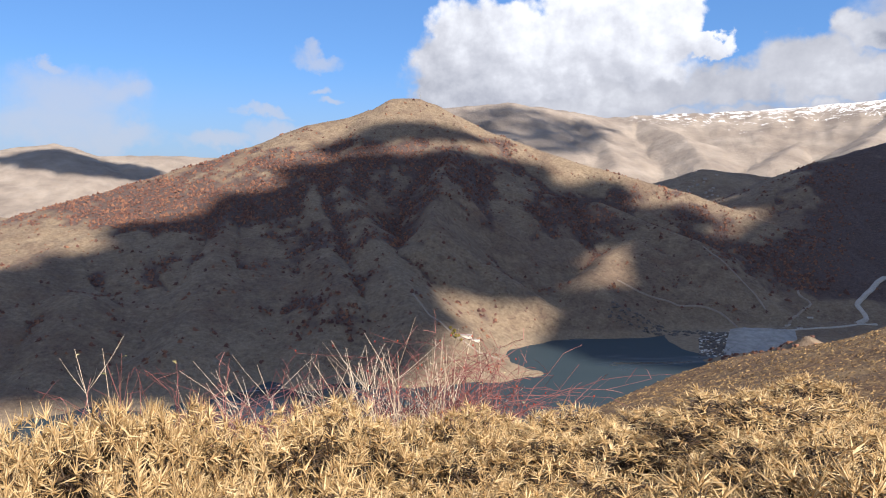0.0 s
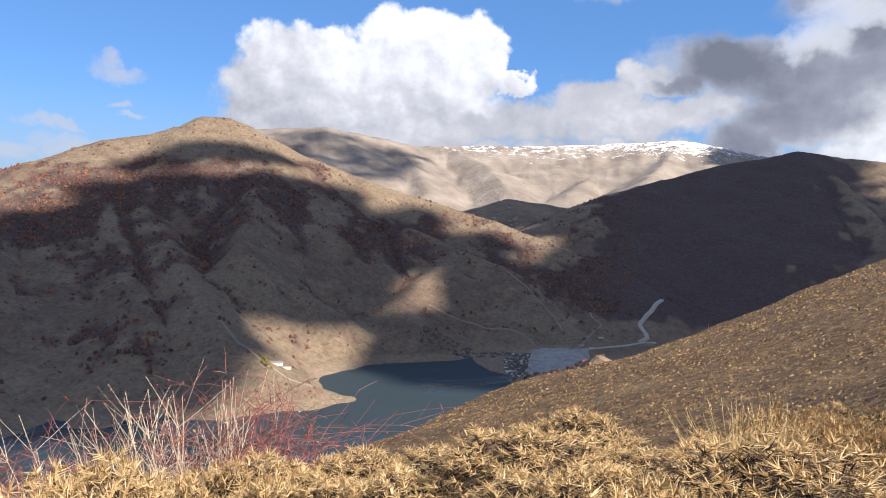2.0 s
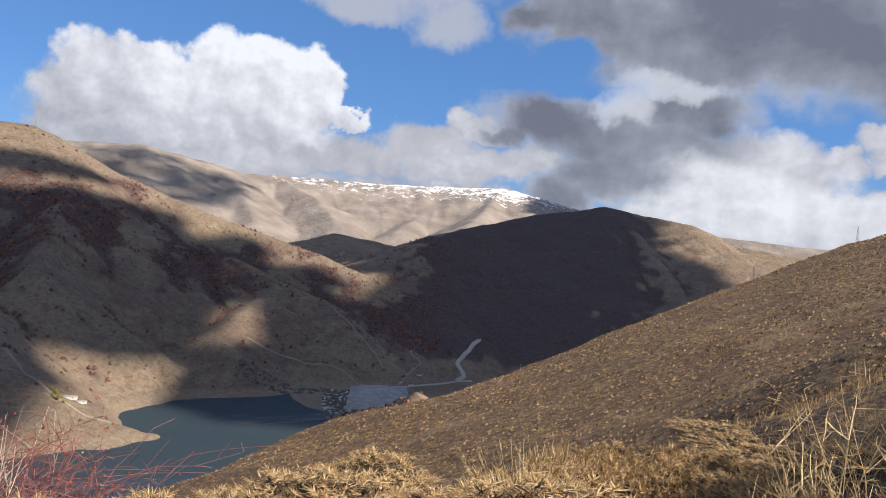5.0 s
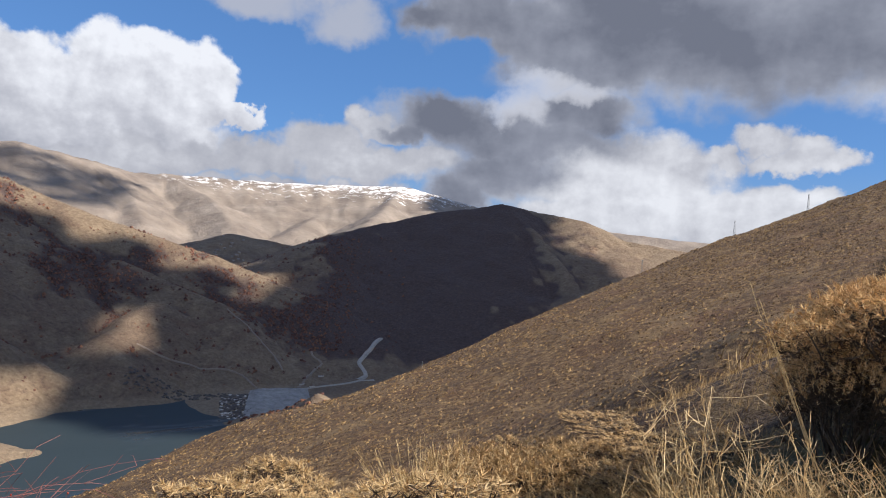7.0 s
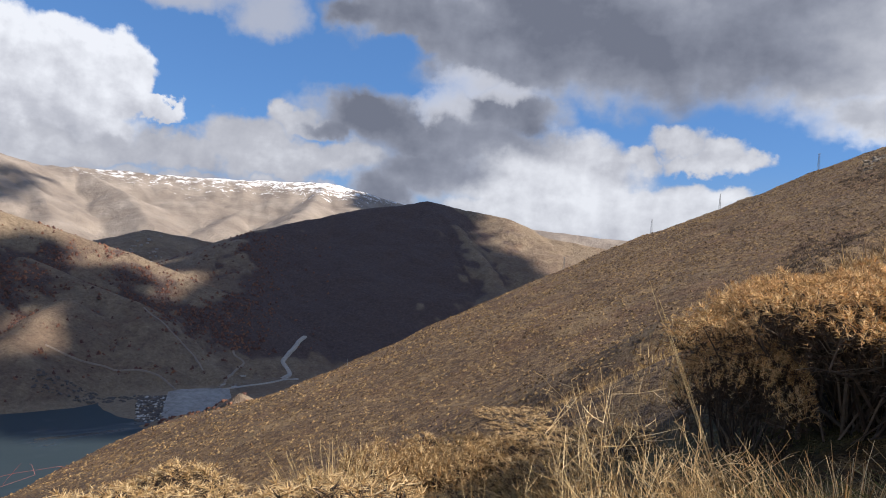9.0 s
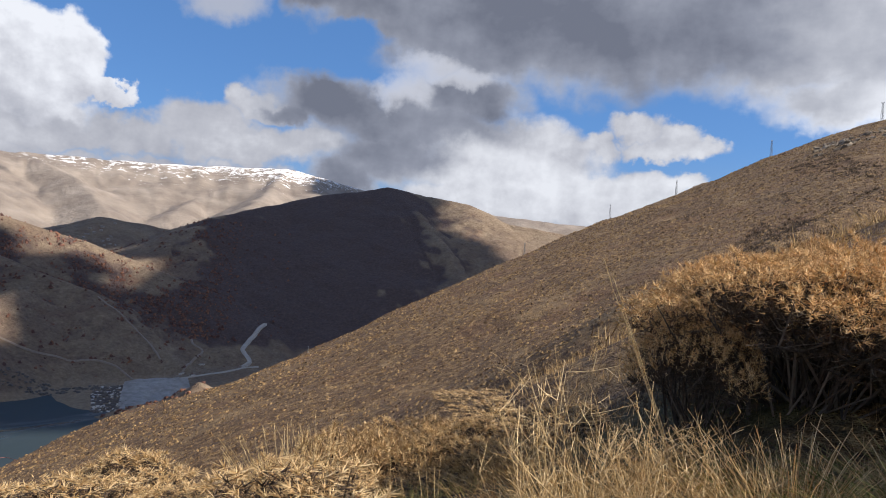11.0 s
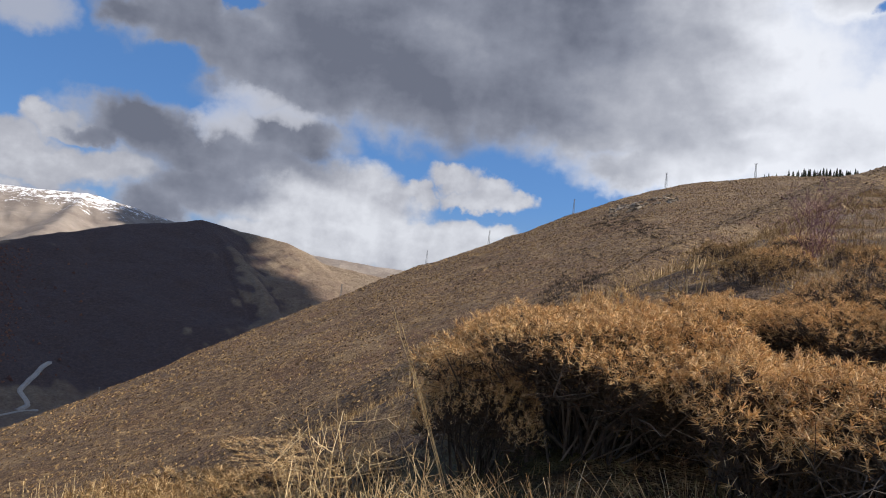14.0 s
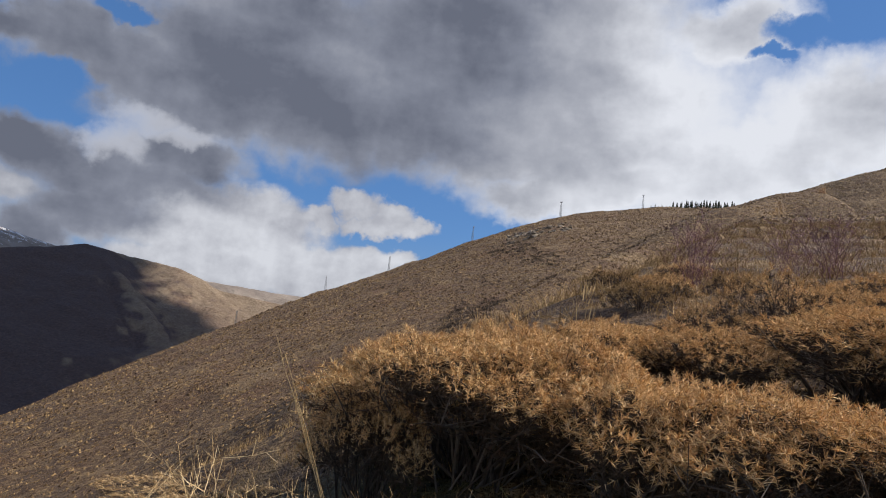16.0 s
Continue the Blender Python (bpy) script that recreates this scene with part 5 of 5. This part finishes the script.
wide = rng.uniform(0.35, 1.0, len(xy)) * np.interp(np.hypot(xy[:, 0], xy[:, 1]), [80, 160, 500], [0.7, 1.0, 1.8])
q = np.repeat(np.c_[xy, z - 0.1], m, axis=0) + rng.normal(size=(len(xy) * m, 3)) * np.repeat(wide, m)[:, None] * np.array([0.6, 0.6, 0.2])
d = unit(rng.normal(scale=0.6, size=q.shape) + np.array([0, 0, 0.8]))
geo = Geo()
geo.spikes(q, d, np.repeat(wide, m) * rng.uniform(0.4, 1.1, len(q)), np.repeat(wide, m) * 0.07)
tagged(new("gully_shade_tufts", geo.mesh("gully_shade_tufts", SHADE_SPINES)), "near-black needle tufts added to stand for the gully's shade", "scrub", kind="stuff")

# broken rock below the crest
xy = scatter_polar(rng, 170, 71.0, 76.0, 400, 560, 1.0)
geo = Geo()
size = rng.uniform(0.7, 2.3, len(xy))
clump_field(geo, xy, heights(xy) - 0.25 * size, size, rng, 0.8, 6, 0.45)
tagged(new("rock_outcrop", geo.mesh("rock_outcrop", STONE)), "broken grey-brown rock below the hill's crest", "rocks", kind="stuff")

# scrub oak on the big mountain: thick in the hollows, single bushes on the ribs
xy = scatter_polar(rng, 150000, -36, 33, 660, 1650, 1.0)
x, y = xy[:, 0], xy[:, 1]
z, own = land(x, y, True)
hollow = 0.25 * (land(x + 13, y) + land(x - 13, y) + land(x, y + 13) + land(x, y - 13)) - z
cover = scrub_shade_cover(x, y, z, np.clip(hollow, -3, 5))
ok = (~own) & (z > LAKE + 9) & (rng.rand(len(xy)) < (0.5 * cover ** 1.4 + 0.012) * np.clip((30 - np.degrees(np.arctan2(x, y))) / 6, 0.03, 1))
xy, z = xy[ok], z[ok]
size = 1.1 + 2.5 * rng.rand(len(xy)) ** 1.7
geo = Geo()
tuft_field(geo, xy, z - 0.2, size * 1.1, rng, 6)
tuft_field(geo, xy + rng.normal(scale=1.0, size=xy.shape), z + 0.4 * size, size * 0.75, rng)
tagged(new("mountain_scrub", geo.mesh("mountain_scrub", SCRUB)), "reddish-brown autumn scrub oak dotted over the mountain", "scrub", kind="stuff")


# ---- roads, dam, masts and houses ----
def plain_material(name, dark, light, scale=3.0, rough=0.85, metal=0.0, bump=0.2):
    m, n, out = material(name)
    p = n.tree.nodes.new("ShaderNodeNewGeometry").outputs["Position"]
    f = n.math("ADD", n.math("MULTIPLY", n.noise(p, scale, 6, 0.65), 0.7), n.math("MULTIPLY", n.noise(p, scale * 0.13, 4, 0.6), 0.3))
    finish(n, out, n.ramp(f, (0.32, dark), (0.68, light)), rough, n.noise(p, scale * 2, 4, 0.6), bump, 1.0 / scale, Metallic=metal)
    return m


ROAD = plain_material("gravel_road", (0.30, 0.27, 0.24), (0.48, 0.45, 0.41), 0.4)
TRACK = plain_material("dirt_track", (0.20, 0.16, 0.13), (0.32, 0.27, 0.22), 0.4)
FILL = plain_material("grey_rock_fill", (0.2, 0.197, 0.193), (0.42, 0.415, 0.41), 0.12, bump=0.6)
RUBBLE = plain_material("dark_rubble", (0.05, 0.045, 0.045), (0.16, 0.14, 0.13), 0.5)
PALE = plain_material("pale_rubble", (0.40, 0.38, 0.36), (0.62, 0.60, 0.57), 0.5)
STEEL = plain_material("galvanised_steel", (0.20, 0.21, 0.22), (0.34, 0.35, 0.36), 4.0, 0.55, 0.6)
MUD = plain_material("mud_plaster", (0.24, 0.21, 0.18), (0.42, 0.38, 0.33), 0.8)
PLASTER = plain_material("whitewashed_plaster", (0.55, 0.52, 0.47), (0.74, 0.71, 0.66), 0.8)
TILE = plain_material("tin_roof", (0.22, 0.20, 0.19), (0.40, 0.36, 0.34), 0.8, 0.6)
NEEDLE = plant_material("dark_conifer", (0.012, 0.02, 0.010), (0.03, 0.045, 0.022), (0.06, 0.075, 0.035), 0.0, 0.9, 0.8)
BARK = plain_material("tree_bark", (0.05, 0.04, 0.03), (0.13, 0.10, 0.08), 3.0)
YELLOW_LEAF = plant_material("yellow_foliage", (0.14, 0.12, 0.03), (0.30, 0.24, 0.06), (0.46, 0.36, 0.11), 0.2, 0.9, 0.3)
OLIVE_LEAF = plant_material("olive_foliage", (0.05, 0.045, 0.02), (0.10, 0.085, 0.04), (0.18, 0.14, 0.06), 0.1, 0.9, 0.3)


def ribbon(name, label, way, width, mat, lift=0.5, step=5.0):
    """A road draped over the land along (azimuth, range) corners."""
    pts = []
    for azimuth, away in way:
        a = radians(azimuth)
        pts.append(np.array([away * math.sin(a), away * math.cos(a)]))
    line = [pts[0]]
    for i in range(len(pts) - 1):
        p0, p1, p2, p3 = pts[max(i - 1, 0)], pts[i], pts[i + 1], pts[min(i + 2, len(pts) - 1)]
        n = max(2, int(np.linalg.norm(p2 - p1) / step))
        for k in range(1, n + 1):
            t = k / n
            line.append(0.5 * (2 * p1 + (p2 - p0) * t + (2 * p0 - 5 * p1 + 4 * p2 - p3) * t * t + (3 * p1 - p0 - 3 * p2 + p3) * t ** 3))
    line = np.array(line)
    d = np.gradient(line, axis=0)
    side = np.stack([d[:, 1], -d[:, 0]], -1)
    side /= np.linalg.norm(side, axis=1, keepdims=True) + 1e-9
    rows = [line + side * width * s for s in (-0.62, -0.5, 0.5, 0.62)]
    z = np.max([heights(q) for q in rows], axis=0) + lift
    v = np.stack([np.c_[q, z - (3.0 if k in (0, 3) else 0)] for k, q in enumerate(rows)], 1).reshape(-1, 3)
    f = [(4 * i + k, 4 * i + k + 1, 4 * i + 5 + k, 4 * i + 4 + k) for i in range(len(line) - 1) for k in range(3)]
    me = mesh_from_arrays(name, v, np.array(f))
    me.materials.append(mat)
    return tagged(new(name, me), label, "road", kind="structure")


ribbon("road", "pale gravel road winding up the dark valley", [(31.3, 1226), (30.9, 1194), (30.4, 1162), (29.85, 1130), (29.8, 1120), (30.15, 1104), (30.35, 1090), (30.0, 1080), (29.7, 1074)], 6.0, ROAD, 0.8)
ribbon("road_valley", "level gravel road along the foot of the dam", [(31.0, 1080), (30, 1070), (29.0, 1046), (27.8, 1024), (25.5, 994), (23.8, 984), (22.8, 978), (21.6, 972)], 4.0, ROAD, 0.8)
ribbon("road_track", "narrow dirt track climbing the spur", [(25.2, 1010), (25.7, 1040), (26.2, 1080), (26.9, 1110), (26.2, 1125), (26.0, 1145)], 3.0, TRACK, 0.5)
ribbon("road_shore", "faint track cut along the hillside above the water", [(13.5, 1040), (16, 1035), (18.5, 1040), (20.5, 1035), (22.2, 1010), (23.0, 990)], 2.6, TRACK, 0.6)
ribbon("road_spur", "steep dirt track down the spur", [(19.6, 1170), (21.0, 1140), (22.4, 1110), (23.4, 1085), (24.0, 1060)], 2.4, TRACK, 0.6)
ribbon("road_peninsula", "pale track down to the bare point by the water", [(-2.4, 835), (-1.0, 800), (0.6, 772), (1.6, 765), (2.6, 758), (3.6, 752), (4.6, 750)], 2.6, TRACK, 0.5)


def build_dam():
    """The rock-fill face above the lake's end."""
    root = empty("dam", "light grey rock-fill dam face at the lake's end", "dam", at=(0, 0, 0))
    nu, nv = 46, 22
    u, v = np.meshgrid(np.linspace(0, 1, nu), np.linspace(0, 1, nv), indexing="ij")
    az_ = np.radians(21.7 + 4.3 * u - 0.5 * v + 1.0 * u * v)
    away = 962 + 14 * u - v * (112 - 40 * u)
    x, y = away * np.sin(az_), away * np.cos(az_)
    z = -184.5 - v * 15.0 + 0.9 * fbm(x / 14, y / 14, 3) - 1.6 * np.clip(0.2 - np.abs(u - 0.42), 0, 1) * 5 * v
    z = np.maximum(z - 9.0 * np.clip(np.abs(u - 0.55) - 0.3 + 0.06 * fbm(x / 30, y / 30, 3), 0, 1), land(x, y) + 0.5 - 2.0 * np.clip(np.abs(u - 0.5) * 2 - 0.75, 0, 1) * 4)
    idx = np.arange(nu * nv).reshape(nu, nv)
    f = np.stack([idx[:-1, :-1], idx[:-1, 1:], idx[1:, 1:], idx[1:, :-1]], -1).reshape(-1, 4)
    me = mesh_from_arrays("face", np.stack([x, y, z], -1).reshape(-1, 3), f)
    me.materials.append(FILL)
    link_part("face", me, None, root)
    return root


build_dam()
rng = np.random.RandomState(9)
for name, mat, label, n, lo, hi in (("dark_boulders", RUBBLE, "dark wet boulders tipped beside the dam", 420, 1.0, 3.2), ("pale_boulders", PALE, "pale broken rock tipped beside the dam", 240, 0.8, 2.4)):
    a, r = rng.uniform(19.6, 22.4, n), rng.uniform(858, 968, n)
    xy = np.stack([r * np.sin(np.radians(a)), r * np.cos(np.radians(a))], -1)
    z = np.maximum(heights(xy), LAKE - 0.4)
    g = Geo()
    clump_field(g, xy, z - 0.3, rng.uniform(lo, hi, n), rng, 0.7, 5, 0.4)
    tagged(new(name, g.mesh(name, mat)), label, "rocks", kind="stuff")
n = 160
a, r = rng.uniform(12.9, 20.5, n), rng.uniform(948, 985, n)
xy = np.stack([r * np.sin(np.radians(a)), r * np.cos(np.radians(a))], -1)
z = np.maximum(heights(xy), LAKE)
g = Geo()
clump_field(g, xy, z - 0.3, rng.uniform(0.8, 3.0, n), rng, 0.8, 5, 0.45)
tagged(new("shore_scrub", g.mesh("shore_scrub", RUBBLE)), "dark scrub and flotsam along the far shore", "scrub", kind="stuff")


def lattice_mast(tall, wide, label, group):
    """Four legs with cross bracing and a head."""
    root = empty("lattice_mast", label, "mast", group)
    w0, w1 = wide, wide * 0.32
    corners = [(-1, -1), (1, -1), (1, 1), (-1, 1)]
    for sx, sy in corners:
        g = Geo()
        g.tube([(sx * w0, sy * w0, -0.6), (sx * w1, sy * w1, tall)], 0.06, 0.05, 4)
        link_part("leg", g.mesh("leg", STEEL), None, root)
    n = 7
    g = Geo()
    for i in range(n):
        t0, t1 = i / n, (i + 1) / n
        a0, a1 = w0 + (w1 - w0) * t0, w0 + (w1 - w0) * t1
        for k in range(4):
            (sx, sy), (tx, ty) = corners[k], corners[(k + 1) % 4]
            g.tube([(sx * a0, sy * a0, tall * t0), (tx * a1, ty * a1, tall * t1)], 0.028, 0.028, 3)
            g.tube([(sx * a1, sy * a1, tall * t1), (tx * a1, ty * a1, tall * t1)], 0.028, 0.028, 3)
    tagged(link_part("bracing", g.mesh("bracing", STEEL), None, root), kind="stuff")
    g = Geo()
    g.tube([(-0.75, 0, tall), (0.75, 0, tall)], 0.11, 0.11, 4)
    arm = link_part("crossarm", g.mesh("crossarm", STEEL), None, root)
    for s in (-0.65, 0.0, 0.65):
        g = Geo()
        g.tube([(s, 0, tall), (s, 0, tall + 0.45)], 0.09, 0.06, 5)
        link_part("insulator", g.mesh("insulator", STEEL), None, arm)
    return root


def on_land(ob, azimuth, away, turn=0.0, size=1.0, sink=0.3):
    a = radians(azimuth)
    x, y = away * math.sin(a), away * math.cos(a)
    ob.matrix_basis = pose(x, y, ground_at(x, y) - sink, 0, 0, turn) @ Matrix.Diagonal((size, size, size, 1))
    return ob


mast = lattice_mast(8.2, 0.55, "slim grey lattice power mast on the hill's crest", "masts along the crest")
for i, (azimuth, away, size) in enumerate([(57.2, 425, 1.0), (61.9, 478, 1.15), (68.2, 575, 1.4), (74.9, 668, 1.75), (81.1, 735, 1.65), (50.9, 352, 0.75), (34.7, 236, 0.3)]):
    on_land(mast if i == 0 else copy_thing(mast, Matrix()), azimuth, away, 30 + 13 * i, size)


def build_summit_mast():
    root = empty("radio_mast", "thin radio mast on the mountain's top", "mast")
    g = Geo()
    g.tube([(0, 0, -1), (0, 0, 14)], 0.45, 0.3, 5)
    link_part("pole", g.mesh("pole", STEEL), None, root)
    g = Geo()
    g.tube([(0, 0, 7), (0, 0, 9)], 0.8, 0.8, 6)
    link_part("antenna_drum", g.mesh("antenna_drum", STEEL), None, root)
    return on_land(root, -1.75, 1499)


build_summit_mast()


def conifer(seed, tall):
    rng = np.random.RandomState(seed)
    root = empty("conifer", "dark green conifer in the plantation on the crest", "tree", "conifers on the crest")
    g = Geo()
    g.tube([(0, 0, -0.5), (0, 0, tall * 0.9)], 0.2, 0.05, 5)
    link_part("trunk", g.mesh("trunk", BARK), None, root)
    g = Geo()
    m = 420
    t = rng.rand(m) ** 0.8
    a = rng.uniform(0, 2 * math.pi, m)
    reach = tall * 0.24 * (1 - t) + 0.15
    p = np.stack([0.15 * np.cos(a), 0.15 * np.sin(a), tall * (0.08 + 0.9 * t)], -1)
    d = unit(np.stack([np.cos(a), np.sin(a), rng.uniform(-0.35, 0.25, m) + 1.2 * t ** 4], -1))
    g.spikes(p, d, reach * rng.uniform(0.7, 1.15, m), 0.16)
    tagged(link_part("crown", g.mesh("crown", NEEDLE), None, root), kind="stuff")
    return root


firs = [conifer(100 + k, 9.0) for k in range(3)]
rng = random.Random(31)
places = [(83.4 + 4.3 * i / 33 + rng.uniform(-0.1, 0.1), rng.uniform(752, 775), rng.uniform(0.55, 0.95)) for i in range(34)] + [(82.0, 748, 0.4), (82.5, 750, 0.3), (81.7, 745, 0.35)]
for i, (azimuth, away, size) in enumerate(places):
    on_land(firs[i] if i < 3 else copy_thing(firs[i % 3], Matrix()), azimuth, away, rng.uniform(0, 360), size)


def leafy_tree(seed, tall, mat, label, group):
    """A short trunk, limbs and a ragged crown of many small leaf clumps."""
    rng = np.random.RandomState(seed)
    root = empty("tree", label, "tree", group)
    g = Geo()
    g.tube([(0, 0, -0.5), (0.1, 0, tall * 0.35), (0.0, 0.1, tall * 0.75)], tall * 0.035, tall * 0.012, 6)
    for k in range(6):
        a = k * 1.05
        g.tube([(0, 0, tall * 0.3), (math.cos(a) * tall * 0.2, math.sin(a) * tall * 0.2, tall * 0.6)], tall * 0.016, tall * 0.006, 4)
    link_part("trunk", g.mesh("trunk", BARK), None, root)
    g = Geo()
    n = 260
    q = unit(rng.normal(size=(n, 3))) * (rng.rand(n, 1) ** 0.4) * np.array([0.36, 0.36, 0.34]) * tall + np.array([0, 0, tall * 0.62])
    q[:, :2] *= 1 + 0.25 * np.sin(q[:, 2:3] * 2 + seed)
    clump_field(g, q[:, :2], q[:, 2], rng.uniform(0.04, 0.09, n) * tall, rng, 1.0, 4, 0.5)
    tagged(link_part("crown", g.mesh("crown", mat), None, root), kind="stuff")
    return root


yellow = leafy_tree(110, 6.0, YELLOW_LEAF, "yellow-green autumn tree beside the white buildings", "lakeside trees")
for i, (azimuth, away, size) in enumerate([(0.9, 772, 1.0), (1.25, 768, 0.8), (0.6, 778, 0.8), (1.05, 762, 1.0), (1.45, 762, 0.6), (0.75, 765, 0.7)]):
    on_land(yellow if i == 0 else copy_thing(yellow, Matrix()), azimuth, away, 60 * i, size)
olive = leafy_tree(111, 7.0, OLIVE_LEAF, "brown-olive bush on the lake's near bank", "bank bushes")
for i, (azimuth, away, size) in enumerate([(18.3, 708, 1.1), (18.0, 704, 0.9), (18.7, 700, 1.2), (17.7, 706, 0.7), (19.1, 700, 1.0), (19.5, 705, 0.9), (20.3, 790, 0.8), (20.9, 800, 0.8)]):
    on_land(olive if i == 0 else copy_thing(olive, Matrix()), azimuth, away, 50 * i, size)


def house(length, depth, tall, wall_mat, label, group):
    root = empty("house", label, "house", group)
    bm = bmesh.new()
    bmesh.ops.create_cube(bm, size=1.0)
    for v in bm.verts:
        v.co = Vector((v.co.x * length, v.co.y * depth, (v.co.z + 0.5) * (tall + 1.0) - 1.0))
    me = bpy.data.meshes.new("wall")
    bm.to_mesh(me)
    bm.free()
    wall = link_part("wall", me, wall_mat, root)
    x, y, h = length / 2 + 0.3, depth / 2 + 0.3, tall * 0.35
    me = bpy.data.meshes.new("roof")
    me.from_pydata([(-x, -y, tall), (x, -y, tall), (x, y, tall), (-x, y, tall), (-x, 0, tall + h), (x, 0, tall + h)], [], [(0, 1, 5, 4), (2, 3, 4, 5), (0, 4, 3), (1, 2, 5), (3, 2, 1, 0)])
    link_part("roof", me, TILE, root)
    for s in (-0.25, 0.25):
        me = bpy.data.meshes.new("window")
        w = 0.5
        me.from_pydata([(s * length - w, -depth / 2 - 0.03, tall * 0.4), (s * length + w, -depth / 2 - 0.03, tall * 0.4), (s * length + w, -depth / 2 - 0.03, tall * 0.75), (s * length - w, -depth / 2 - 0.03, tall * 0.75),
                        (s * length - w, -depth / 2 + 0.1, tall * 0.4), (s * length + w, -depth / 2 + 0.1, tall * 0.4), (s * length + w, -depth / 2 + 0.1, tall * 0.75), (s * length - w, -depth / 2 + 0.1, tall * 0.75)], [],
                       [(0, 1, 2, 3), (4, 7, 6, 5), (0, 4, 5, 1), (1, 5, 6, 2), (2, 6, 7, 3), (3, 7, 4, 0)])
        link_part("window", me, RUBBLE, wall)
    return root


home = house(8, 6, 4.0, MUD, "small pale village house with a tin roof", "village houses")
rng = random.Random(37)
for i in range(22):
    azimuth, away = 18.2 + 2.4 * i / 21 + rng.uniform(-0.3, 0.3), rng.uniform(2150, 2420)
    on_land(home if i == 0 else copy_thing(home, Matrix()), azimuth, away, rng.uniform(-40, 40), rng.uniform(0.7, 1.15))
shed = house(16, 6, 3.0, PLASTER, "long low white shed above the bare point", "lakeside sheds")
for i, (azimuth, away, turn, size) in enumerate([(1.75, 779, -8, 0.9), (2.5, 782, -5, 0.7), (25.55, 1030, 20, 0.5), (26.9, 1078, 0, 0.5), (26.3, 1010, 15, 0.45), (22.9, 985, 10, 0.5)]):
    on_land(shed if i == 0 else copy_thing(shed, Matrix()), azimuth, away, turn, size)


# dark scrub on the bank behind the near crest
rng = np.random.RandomState(12)
n = 900
a, r = rng.uniform(17.5, 31, n), rng.uniform(560, 840, n)
xy = np.stack([r * np.sin(np.radians(a)), r * np.cos(np.radians(a))], -1)
z = heights(xy)
ok = (z > LAKE + 1) & (z < -90)
g = Geo()
clump_field(g, xy[ok], z[ok] - 0.3, rng.uniform(1.0, 3.0, ok.sum()), rng, 0.9, 5, 0.45)
tagged(new("bank_scrub", g.mesh("bank_scrub", SCRUB)), "dark reddish scrub along the bank below the crest", "scrub", kind="stuff")
